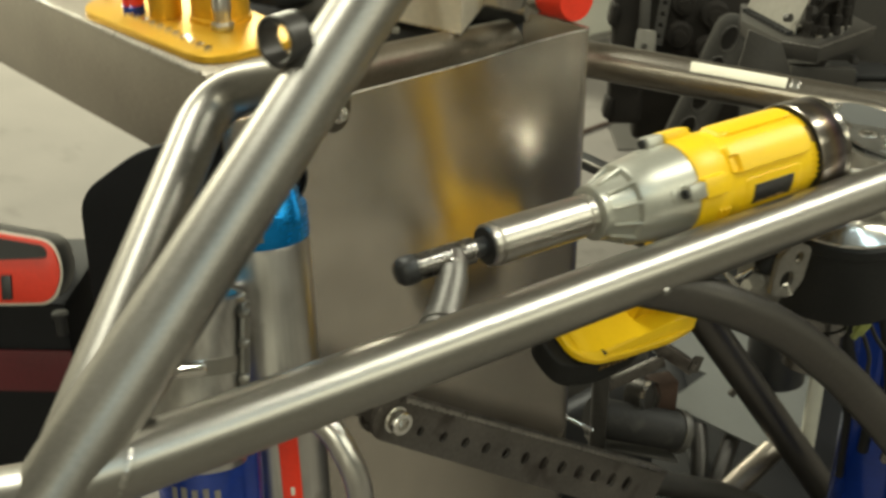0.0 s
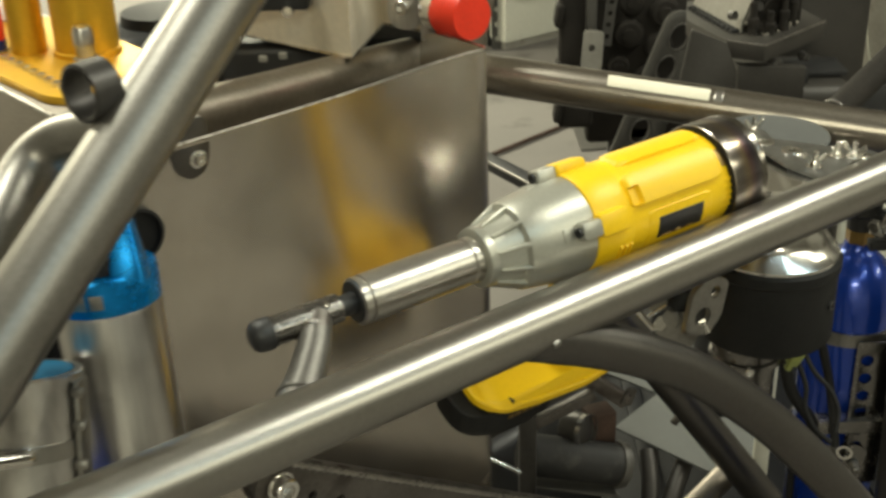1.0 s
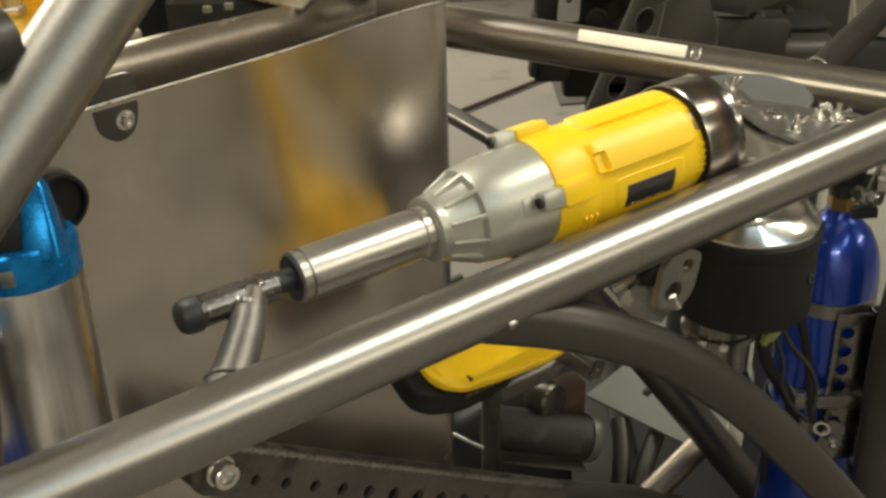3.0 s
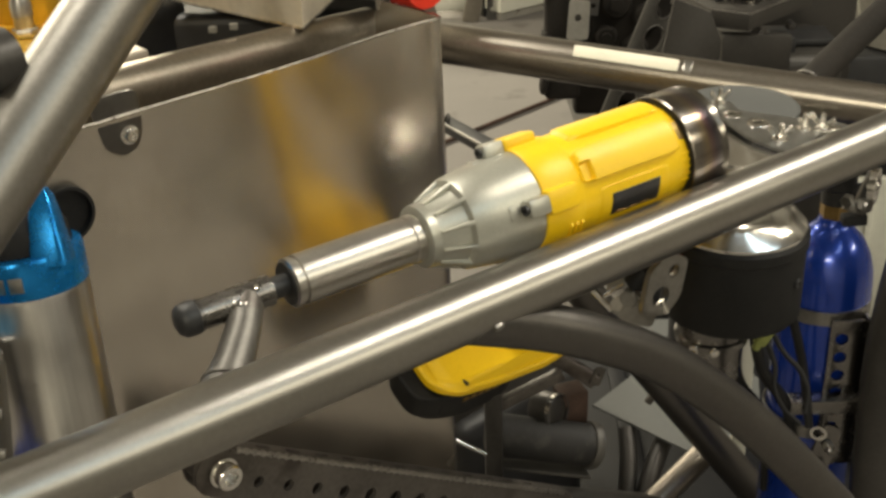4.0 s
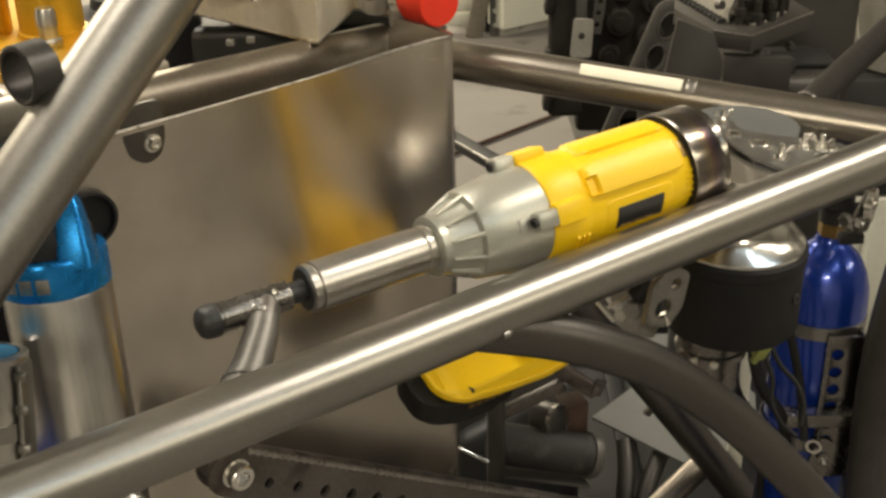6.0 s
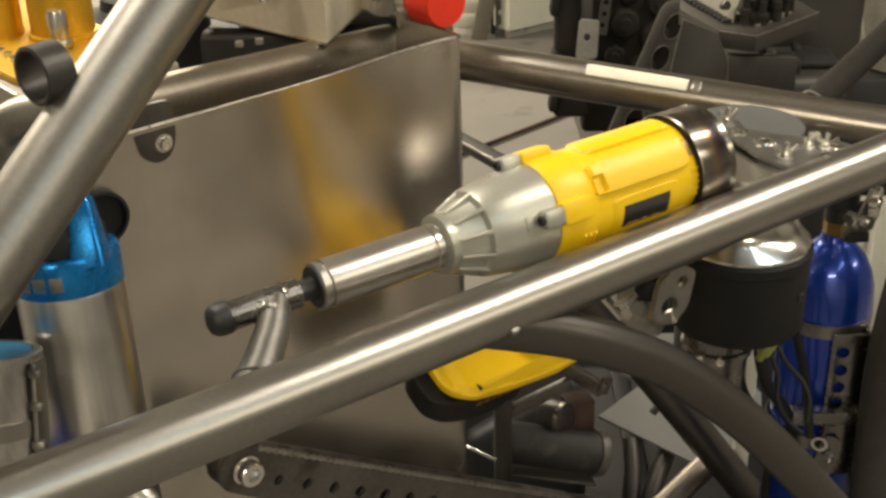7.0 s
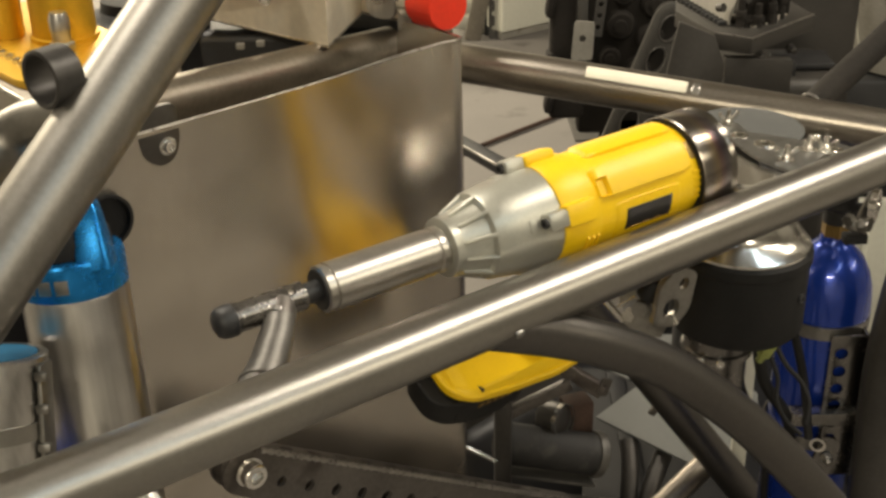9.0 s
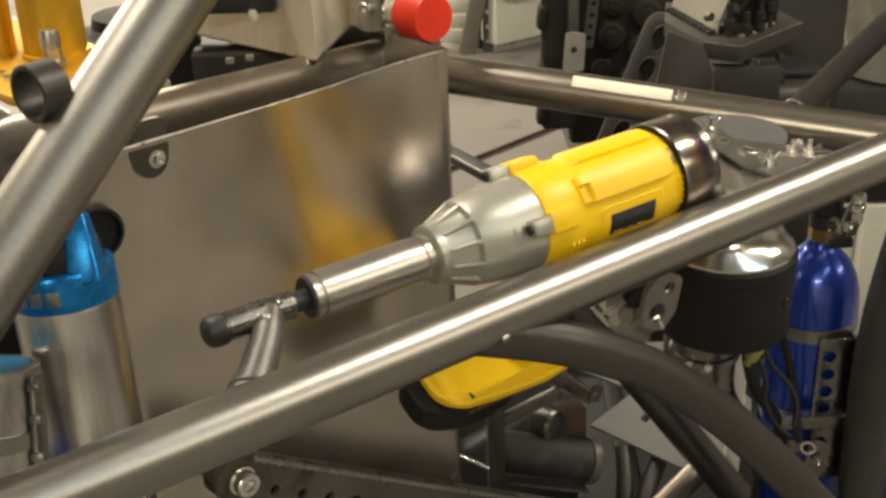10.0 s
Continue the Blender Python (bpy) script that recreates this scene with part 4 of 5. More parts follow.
solid("round_lid", moved(lathe([(0.0, 0.002), (0.0, 0.0545), (0.0035, 0.0550), (0.005, 0.0535), (0.005, 0.002)], 64), upright(0.436, 1.213, 0.930)), GREYPLATE, "flat grey round lid behind the bell", "lid")

PLT = along((0.384, 1.166, 0.942), (0.512, 1.140, 0.936))
top_plate = thing("wing_nut_plate", "polished drilled plate held down by wing nuts", "mounting plate", PLT)
part("plate", plate(rounded([(0.010, 0.042), (0.008, 0.006), (0.0267, -0.0080), (0.0493, -0.0444), (0.0772, -0.0682), (0.0900, -0.0620), (0.1103, -0.0182), (0.140, -0.004), (0.132, 0.012), (0.0906, 0.0136), (0.040, 0.0205), (0.032, 0.042)], 0.006), 0.003, [circle(0.0331, 0.0080, 0.0058), circle(0.0564, -0.0078, 0.0072), circle(0.121, -0.004, 0.005)], 0.0004), MOUNTP, top_plate)
# Shadow gap below the plate's front edge, filled with a black block.
part("gap_shade", moved(block(0.034, 0.003, 0.011, 0.0006, (0.018, 0.0025, -0.0058)), along((0.0500, -0.0445, 0.0), (0.0772, -0.0676, 0.0))), RUBBER, top_plate, "black strip that stands in for the shaded gap")
for x, y, r in ((0.0331, 0.0080, 0.0058), (0.0564, -0.0078, 0.0072), (0.121, -0.004, 0.005)):
    part("hole_rim", moved(lathe([(0.0, r * 0.62), (0.0, r * 1.42), (0.0007, r * 1.36), (0.0009, r * 0.66), (0.0, r * 0.62)], 28, cap=False), upright(x, y, 0.0032)), CHROME, top_plate, "bright washer")
for x, y in ((0.0743, -0.0421), (0.096, -0.0113), (0.112, -0.010)):
    part("washer", moved(lathe([(0.0, 0.0020), (0.0, 0.0078), (0.0008, 0.0078), (0.0010, 0.0020)], 20), upright(x, y, 0.0032)), CHROME, top_plate)


def wing_nut(x, y, turn):
    nut = part("wing_nut", moved(join(lathe([(0, 0.0050), (0.002, 0.0052), (0.005, 0.0034), (0.007, 0.0024), (0.0145, 0.0021), (0.015, 0.0014)], 16)), upright(x, y, 0.003)), CHROME, top_plate, "bright wing nut")
    for s in (-1, 1):
        w = moved(plate(rounded([(0.002, 0.002), (0.006, 0.003), (0.0115, 0.009), (0.0105, 0.0135), (0.0078, 0.0125), (0.003, 0.0060)], 0.0016, 3), 0.0013, bevel=0.0003), pose(0, 0.0009, 0, 90, 0, 0))
        part("wing", moved(w, pose(x, y, 0.003, 0, 0, turn + 90 + 90 * s)), CHROME, nut)


for x, y, a in ((0.0217, 0.0345, 30), (0.0743, -0.0421, 12), (0.096, -0.0113, 55), (0.1115, -0.0075, -25)):
    wing_nut(x, y, a)


bracket = solid("drilled_bracket", moved(plate(rounded([(-0.013, -0.022), (0.010, -0.022), (0.019, -0.008), (0.017, 0.020), (-0.004, 0.024), (-0.016, 0.010)], 0.006), 0.005, [circle(0.0, -0.008, 0.0075), circle(0.006, 0.011, 0.0045)], 0.0005), pose(0, 0, 0, 90, 0, 0)), DULLALU, "drilled aluminium bracket beside the black drum", "bracket", pose(0.332, 1.001, 0.862, 0, 16, 34) @ Matrix.Scale(1.22, 4))
CL = pose(0.562, 1.215, 0.826)
cluster = thing("rod_end", "bright rod end and nuts over the blue bottle", "rod end", CL)
part("eye", moved(lathe([(-0.0035, 0.0100), (-0.0045, 0.0125), (-0.0035, 0.0170), (0.0035, 0.0170), (0.0045, 0.0125), (0.0035, 0.0100), (-0.0035, 0.0100)], 36, cap=False), pose(0.573, 1.215, 0.847, 0, 0, -28)), CHROME, cluster, "bright eye", at=CL)
part("ball", moved(lathe([(-0.005, 0.0045), (-0.005, 0.0065), (0.0, 0.0098), (0.005, 0.0065), (0.005, 0.0045), (-0.005, 0.0045)], 28, cap=False), pose(0.573, 1.215, 0.847, 0, 12, -40)), CHROME, cluster, at=CL)
part("shank", sweep(bend([(0.572, 1.214, 0.834), (0.567, 1.212, 0.826), (0.557, 1.211, 0.823), (0.546, 1.212, 0.829)], 0.008, 5), 0.0055, 16), DULLALU, cluster, at=CL)
part("nut", moved(join(hexagon(0.0085, -0.004, 0.004), lathe([(0.004, 0.006), (0.007, 0.0055), (0.007, 0.002)], 16)), along((0.5625, 1.207, 0.828), (0.575, 1.19, 0.830))), DULLALU, cluster, at=CL)
part("nut", moved(hexagon(0.0068, -0.004, 0.004), along((0.5475, 1.209, 0.833), (0.53, 1.19, 0.832))), DULLALU, cluster, at=CL)
part("tongue", moved(plate(rounded([(-0.008, -0.016), (0.006, -0.014), (0.009, 0.020), (-0.004, 0.024)], 0.004, 3), 0.003, [circle(0.001, 0.010, 0.0032, 14)], 0.0005), pose(0.5665, 1.222, 0.842, 90, 22, 30)), DULLALU, cluster, at=CL)
part("block", moved(block(0.024, 0.014, 0.0105, 0.0015), pose(0.558, 1.216, 0.8095, 0, -3, 0)), RUBBER, cluster, "black plastic block", at=CL)
knot = thing("rod_end_joint", "cluster of bright rod end and nuts under the rail", "rod end", pose(0.322, 1.004, 0.868))
KN = pose(0.322, 1.004, 0.868)
part("rod", sweep([(0.277, 1.004, 0.857), (0.2935, 1.004, 0.8365)], 0.0026, 14), CHROME, knot, at=KN)
part("cross_rod", sweep([(0.288, 1.006, 0.848), (0.304, 1.006, 0.859)], 0.0018, 12), CHROME, knot, at=KN)
part("nut", moved(join(hexagon(0.0088, -0.005, 0.005), lathe([(0.005, 0.006), (0.0075, 0.0065), (0.0075, 0.003)], 20)), along((0.309, 1.002, 0.849), (0.300, 0.985, 0.853))), DULLALU, knot, at=KN)
part("nut", moved(hexagon(0.0062, -0.004, 0.005), along((0.300, 1.004, 0.8425), (0.292, 0.99, 0.846))), CHROME, knot, at=KN)
part("jaw", moved(plate(rounded([(-0.020, -0.010), (-0.004, -0.018), (0.018, -0.016), (0.020, 0.002), (0.006, 0.012), (-0.012, 0.010)], 0.003, 3), 0.007, bevel=0.001), pose(0.315, 1.012, 0.838, 84, 14, -6)), DULLALU, knot, "pale angular jaw", at=KN)
part("pale_tag", moved(plate([(-0.012, -0.008), (0.010, -0.004), (0.012, 0.009), (-0.004, 0.011)], 0.002), pose(0.299, 1.014, 0.861, 88, -20, 0)), PALEGREY, knot, "pale metal tag", at=KN)
part("boot", moved(lathe([(-0.012, 0.004), (-0.009, 0.009), (0.0, 0.0115), (0.009, 0.009), (0.012, 0.004)], 24), pose(0.3165, 1.006, 0.866, 0, -60, 0)), RUBBER, knot, "black rubber boot", at=KN)
part("stem", sweep([(0.334, 1.000, 0.846), (0.339, 0.998, 0.836)], 0.0030, 12), CHROME, knot, at=KN)

# ---- blue bottle ----
BOT = pose(0.560, 1.285, 0.36)
bottle = thing("gas_bottle", "glossy blue gas bottle with a black and brass valve", "gas bottle", BOT)
part("body", moved(lathe([(0.0, 0.030), (0.0, 0.046), (0.004, 0.0490), (0.345, 0.0490), (0.362, 0.0475), (0.380, 0.0425), (0.396, 0.034), (0.408, 0.022), (0.413, 0.0165), (0.420, 0.0145), (0.422, 0.005)], 56), upright(0, 0, 0)), BLUEPAINT, bottle)
valve = part("valve", moved(join(lathe([(0.436, 0.005), (0.436, 0.0150), (0.452, 0.0155), (0.456, 0.020), (0.474, 0.020), (0.478, 0.012), (0.492, 0.012), (0.493, 0.004)], 28)), upright(0, 0, 0)), BLACK, bottle, "black valve head")
part("valve_nut", moved(hexagon(0.0150, 0.4195, 0.4362), upright(0, 0, 0)), BRASS, valve, "dull brass nut")
part("outlet", moved(lathe([(0.0, 0.005), (0.0, 0.0095), (0.040, 0.0095), (0.041, 0.005)], 24), along((0.0, 0, 0.448), (0.03, -0.02, 0.456))), BLACK, valve)
holder = thing("bottle_bracket", "dull drilled metal bracket clamped round the blue bottle", "bracket", pose(0.562, 1.232, 0.498, 0, 0, 0))
part("upright_plate", moved(plate(rounded([(-0.008, 0.0), (0.030, 0.0), (0.030, 0.186), (-0.008, 0.186)], 0.005), 0.004, [circle(0.005, 0.028 + 0.0225 * k, 0.0068, 18) for k in range(7)], 0.0005), pose(0, 0, 0, 90, 0, 0)), PLATED, holder)
part("flange", block(0.004, 0.032, 0.186, 0.001, (0.032, 0.014, 0.093)), PLATED, holder)
part("upper_band", moved(lathe([(0.176, 0.0495), (0.176, 0.0515), (0.192, 0.0515), (0.192, 0.0495), (0.176, 0.0495)], 56, cap=False), upright(-0.004, 0.053, 0)), DULLALU, holder, "dull metal strap")
part("lower_band", moved(lathe([(0.030, 0.0495), (0.030, 0.0515), (0.046, 0.0515), (0.046, 0.0495), (0.030, 0.0495)], 56, cap=False), upright(-0.004, 0.053, 0)), DULLALU, holder, "dull metal strap")
part("ledge", block(0.072, 0.020, 0.016, 0.001, (-0.010, -0.012, 0.088)), PLATED, holder)
clip = part("clip", moved(plate(rounded([(-0.013, -0.034), (0.012, -0.034), (0.010, 0.034), (-0.012, 0.038)], 0.008), 0.004, [circle(0, -0.016, 0.005), circle(0.001, 0.012, 0.005)]), pose(-0.008, -0.026, 0.034, 90, 14, 0)), PLATED, holder)
for x, y, z, r in ((-0.012, -0.034, 0.020, 0.0075), (-0.005, -0.033, 0.046, 0.0065), (-0.002, -0.033, 0.008, 0.0055)):
    part("nut", moved(join(hexagon(r, -0.004, 0.004), lathe([(0.004, r * 0.6), (0.009, r * 0.55), (0.0095, 0.001)], 12)), pose(x, y, z, 0, 20, -80)), DULLALU, clip)
part("loop", moved(lathe([(-0.002, 0.006), (-0.002, 0.009), (0.002, 0.009), (0.002, 0.006), (-0.002, 0.006)], 20, cap=False), pose(-0.016, -0.030, 0.062, 0, 0, 70)), CHROME, clip)
for k, pts in enumerate((((0.47, 1.17, 0.74), (0.462, 1.185, 0.70), (0.478, 1.20, 0.64), (0.520, 1.22, 0.58), (0.522, 1.23, 0.50)), ((0.49, 1.18, 0.74), (0.512, 1.20, 0.68), (0.528, 1.21, 0.62), (0.534, 1.20, 0.57)), ((0.452, 1.20, 0.70), (0.455, 1.22, 0.62), (0.50, 1.24, 0.56), (0.51, 1.26, 0.44)))):
    hose = solid("hose", sweep(bend(pts, 0.04, 6), 0.0048 if k else 0.0066, 16), RUBBER, "thin black hose beside the blue bottle", "hose", group="hoses by the bottle")
for pts in (((0.453, 1.143, 0.735), (0.463, 1.135, 0.718), (0.471, 1.124, 0.696), (0.467, 1.115, 0.678), (0.478, 1.105, 0.657), (0.493, 1.100, 0.646)), ((0.462, 1.124, 0.741), (0.473, 1.114, 0.719), (0.489, 1.107, 0.705), (0.497, 1.098, 0.686), (0.492, 1.088, 0.667))):
    solid("cable", sweep(bend(pts, 0.02, 5), 0.0026, 10), RUBBER, "thin black cable hanging beside the blue bottle", "cable", group="cables by the bottle")
solid("wire_connector", moved(join(block(0.012, 0.009, 0.018, 0.002), block(0.006, 0.006, 0.008, 0.001, (0, 0, -0.012))), Matrix.Translation((0.452, 1.112, 0.739)) @ pose(0, 0, 0, 10, 25, 15)), CONNECT, "grubby yellow-green wire connector on a cable", "connector")
ring = solid("hose_ring", moved(lathe([(-0.004, 0.0095), (-0.004, 0.0125), (0.004, 0.0125), (0.004, 0.0095), (-0.004, 0.0095)], 28, cap=False), along((0.466, 1.178, 0.718), (0.470, 1.19, 0.70))), BRASS, "small brass ring on a black hose", "ring")

# ---- things under and behind the rail ----
tray_ = thing("under_tray", "black under tray of the chassis", "tray", pose(0.72, 1.60, 0.157))
part("sheet", block(1.05, 0.90, 0.006, 0.001, (0, 0, 0.003)), NAVY, tray_)
for y in (-0.447, 0.447):
    part("lip", block(1.05, 0.006, 0.03, 0.001, (0, y, 0.0215)), NAVY, tray_)
for x in (-0.30, 0.05, 0.36):
    part("stiffener", block(0.03, 0.88, 0.012, 0.002, (x, 0, 0.0125)), NAVY, tray_)
solid("floor_pan", moved(plate([(0.346, 1.600), (0.490, 1.463), (0.548, 1.500), (0.590, 1.607), (0.600, 1.66), (0.52, 1.84), (0.36, 1.84), (0.344, 1.756), (0.372, 1.735), (0.424, 1.690)], 0.003), pose(0, 0, 0.322)), GREYPLATE, "flat grey sheet-metal floor pan under the tubes", "floor pan")
filt = thing("oil_canister", "black round canister with a blue and white sticker", "canister", pose(0.462, 1.44, 0.47))
part("body", moved(lathe([(0.0, 0.01), (0.0, 0.034), (0.006, 0.041), (0.12, 0.041), (0.122, 0.02)], 40), upright(0, 0, 0)), BLACK, filt)
part("white_sticker", moved(wrap(0.012, 0.030, -20, 30, 0.0412, 0.0005, 0.06, 12, 0.4), upright(0, 0, 0) @ pose(0, 0, 0, -70, 0, 0)), WHITE, filt, "white sticker")
part("blue_sticker", moved(wrap(0.012, 0.030, 31, 48, 0.0412, 0.0005, 0.06, 12, 0.4), upright(0, 0, 0) @ pose(0, 0, 0, -70, 0, 0)), BLUEPAINT, filt, "blue sticker end")
DAMP = along((0.196, 1.288, 0.504), (0.330, 1.330, 0.452))
damper = thing("axle_tube", "scuffed black cylinder with a worn end ring", "cylinder", DAMP)
part("body", lathe([(0.0, 0.01), (0.0, 0.026), (0.125, 0.0262), (0.126, 0.024)], 40), SCUFFED, damper)
part("end_ring", lathe([(0.126, 0.012), (0.126, 0.0285), (0.131, 0.0295), (0.137, 0.0285), (0.138, 0.02), (0.134, 0.014)], 40), GUNMETAL, damper, "worn end ring")
part("flat_bar", block(0.13, 0.03, 0.004, 0.001, (0.07, -0.008, -0.032)), GUNMETAL, damper)
solid("upright_bar", block(0.020, 0.016, 0.20, 0.003, (0.196, 1.226, 0.545)), DARKSTEEL, "dark upright flat bar", "bar", m=pose(0, 0, 0))
solid("rust_block", block(0.036, 0.03, 0.048, 0.003), RUST, "rusty brown square block", "block", m=pose(0.291, 1.352, 0.500, 0, 0, 20))
lever = thing("bent_lever", "dark flat lever bars under the drill foot", "lever", pose(0.20, 1.24, 0.58))
LEV = pose(0.20, 1.24, 0.58)
part("lower_bar", moved(block(0.084, 0.012, 0.013, 0.002, (0.036, 0, 0)), along((0.2036, 1.2416, 0.5783), (0.269, 1.2572, 0.605))), LINK, lever, at=LEV)
part("upper_bar", moved(block(0.058, 0.010, 0.018, 0.002, (0.012, 0, 0)), along((0.2768, 1.2637, 0.6174), (0.3092, 1.2549, 0.5979))), LINK, lever, at=LEV)
part("tab", moved(plate(rounded([(-0.007, -0.010), (0.007, -0.010), (0.008, 0.012), (-0.005, 0.012)], 0.003), 0.003, [circle(0, 0.003, 0.0022, 10)]), pose(0.3105, 1.254, 0.604, 90, 18, 20)), TUBEDARK, lever, at=LEV)

solid("ball_joint", moved(lathe([(-0.016, 0.008), (-0.016, 0.019), (-0.010, 0.021), (0.010, 0.021), (0.014, 0.017), (0.017, 0.006)], 32), along((0.262, 1.326, 0.512), (0.31, 1.29, 0.52))), DARKSTEEL, "dark round ball joint with a bright rim", "joint")
solid("ball_joint_ring", moved(lathe([(-0.003, 0.0205), (-0.003, 0.0222), (0.003, 0.0222), (0.003, 0.0205), (-0.003, 0.0205)], 36, cap=False), along((0.272, 1.319, 0.513), (0.31, 1.29, 0.52))), CHROME, "bright retaining ring of the joint", "ring")
solid("push_rod", sweep([(0.1455, 1.211, 0.5582), (0.1875, 1.2035, 0.5395)], 0.0022, 12), CHROME, "thin bright push rod", "rod")

solid("bright_union", moved(lathe([(-0.014, 0.008), (-0.014, 0.013), (0.002, 0.013), (0.003, 0.016), (0.012, 0.016), (0.013, 0.009)], 8), along((0.1335, 1.195, 0.5475), (0.160, 1.205, 0.53))), OXIDE, "worn bright pipe union", "pipe fitting")
for pts in (((0.391, 1.560, 0.310), (0.391, 1.525, 0.285), (0.380, 1.46, 0.235)), ((0.444, 1.545, 0.308), (0.420, 1.50, 0.282), (0.392, 1.44, 0.235))):
    solid("pipe", sweep(bend(pts, 0.03, 5), 0.013, 20), DARKSTEEL, "dull dark pipe below the grey pan", "pipe", group="pipes under the pan")
solid("cross_pipe", sweep([(0.405, 1.385, 0.318), (0.474, 1.438, 0.352)], 0.017, 28), OXIDE, "dull grey metal cross pipe", "pipe")
solid("lower_link", sweep([(0.20, 1.23, 0.46), (0.38, 1.36, 0.335), (0.46, 1.40, 0.28)], 0.017, 24), DARKSTEEL, "dark lower link tube", "tube")
solid("pale_upright", block(0.020, 0.01, 0.38, 0.002, (0.519, 1.43, 0.53)), WHITE, "pale flat upright strip behind the hoses", "strip")
eng = thing("engine_block", "dark greasy engine casting under the chassis", "engine", pose(0.12, 1.55, 0.16, 0, 0, CAR))
part("crankcase", block(0.26, 0.26, 0.26, 0.03, (0.05, 0.0, 0.13), 3), BLACK, eng)
for k in range(5):
    part("fin", block(0.22, 0.012, 0.05, 0.003, (0.05, -0.10 + 0.05 * k, 0.27)), GUNMETAL, eng)

# ---- gearbox and hubs behind ----
GB = pose(0.60, 2.02, 0.0)
gb = thing("gearbox", "grey cast gearbox with a milled hexagonal tray", "gearbox", GB)
part("case", block(0.25, 0.20, 0.40, 0.02, (0.085, 0.17, 0.48), 3), CASTGREY, gb)
part("side_cover", moved(plate(rounded([(-0.115, 0.0), (-0.030, 0.0), (-0.012, 0.036), (-0.012, 0.062), (-0.030, 0.110), (-0.090, 0.135)], 0.003, 3), 0.008, bevel=0.001), pose(0.0, 0.025, 0.665, 86, 0, 0)), CASTGREY, gb, "flat grey cover with a clipped corner")
part("end_cover", moved(plate([(-0.010, 0.0), (0.105, 0.0), (0.105, 0.065), (-0.010, 0.072)], 0.02, bevel=0.002), pose(0.0, 0.045, 0.665, 90, 0, 4)), CASTGREY, gb)
tray = part("tray", moved(plate([(-0.028, 0.038), (0.027, 0.005), (0.162, 0.139), (0.13, 0.29), (-0.05, 0.30), (-0.072, 0.176)], 0.029, bevel=0.0015), pose(0, 0, 0.748)), CASTGREY, gb, "milled grey hexagonal tray")
part("tray_rim", sweep([(0.028, 0.0055, 0.7765), (0.161, 0.138, 0.7765)], 0.0015, 8), WELD, tray, "bright worn edge")
part("tray_rim", sweep([(0.027, 0.0055, 0.7765), (-0.027, 0.038, 0.7765)], 0.0008, 8), WELD, tray, "bright worn edge")
ZIP = along((-0.045, 0.245, 0.777), (0.004, 0.078, 0.777))
gaiter = part("gaiter", moved(plate([(0.0, 0.0), (0.172, 0.0), (0.205, 0.16), (0.0, 0.16)], 0.004), ZIP @ pose(0, 0, 0.006, 76, 0, 0)), PALEGREY, tray, "grubby beige fabric gaiter")
part("gaiter_hem", moved(block(0.176, 0.004, 0.012, 0.001, (0.086, -0.001, 0.006)), ZIP), PALEGREY, gaiter, "hem along its foot")
for k in range(11):
    part("zip_tooth", moved(block(0.0085, 0.016, 0.007, 0.0015, (0.008 + 0.0158 * k, -0.010, 0.0035)), ZIP), BLACK, gaiter)
LK = pose(0.055, 0.10, 0.777)
link = part("linkage", moved(join(block(0.050, 0.046, 0.060, 0.006, (0.004, 0.02, 0.030)), sweep([(-0.03, -0.01, 0.012), (-0.006, -0.02, 0.060), (0.05, 0.0, 0.075)], 0.007, 12), sweep([(-0.022, 0.0, 0.0), (-0.026, 0.0, 0.080)], 0.006, 12), sweep([(0.036, 0.02, 0.0), (0.038, 0.024, 0.09)], 0.008, 12), block(0.030, 0.018, 0.10, 0.003, (0.048, 0.045, 0.05)), lathe([(-0.03, 0.010), (-0.03, 0.014), (0.03, 0.014), (0.03, 0.010)], 18)), LK), SOOT, tray, "black oily linkage")
for x, y, r, h in ((0.014, 0.099, 0.0085, 0.012), (0.039, 0.058, 0.0060, 0.006), (0.062, 0.074, 0.0050, 0.006), (0.105, 0.125, 0.0065, 0.007), (0.088, 0.100, 0.005, 0.012), (0.026, 0.088, 0.004, 0.030)):
    part("bolt", moved(hexagon(r, 0, h), upright(x, y, 0.777)), CHROME, tray)
for x, y, z, h in ((0.020, 0.070, 0.777, 0.055), (0.048, 0.066, 0.777, 0.040), (0.075, 0.088, 0.777, 0.070), (0.098, 0.118, 0.777, 0.085), (0.034, 0.105, 0.777, 0.095)):
    part("pillar", moved(lathe([(0, 0.0075), (h * 0.3, 0.0070), (h * 0.32, 0.0095), (h * 0.5, 0.0095), (h * 0.52, 0.006), (h, 0.006), (h, 0.001)], 14), upright(x, y, z)), SOOT, link)
for x, y, z in ((-0.012, 0.082, 0.030), (0.028, 0.078, 0.045), (0.060, 0.105, 0.058), (0.044, 0.118, 0.022)):
    part("rod_end", moved(lathe([(-0.006, 0.003), (-0.006, 0.0075), (0.006, 0.0075), (0.006, 0.003)], 14), along((x, y, 0.777 + z), (x + 0.02, y - 0.03, 0.785 + z))), DARKSTEEL, link)
for x, y, z in ((0.051, 0.055, 0.733), (0.113, 0.095, 0.731)):
    part("bolt", moved(join(hexagon(0.0085, 0, 0.010), lathe([(0.010, 0.006), (0.018, 0.006), (0.019, 0.003)], 12)), pose(x, y, z, 0, 0, -75)), DARKSTEEL, gb)
for k in range(3):
    part("rib", block(0.10, 0.08, 0.010, 0.002, (0.155, 0.16, 0.640 + 0.024 * k)), BLACK, gb)
part("rib_bracket", block(0.030, 0.006, 0.012, 0.001, (0.145, 0.108, 0.664)), CASTGREY, gb)
part("terminal", block(0.024, 0.02, 0.030, 0.003, (0.118, 0.105, 0.690)), BLACK, gb)
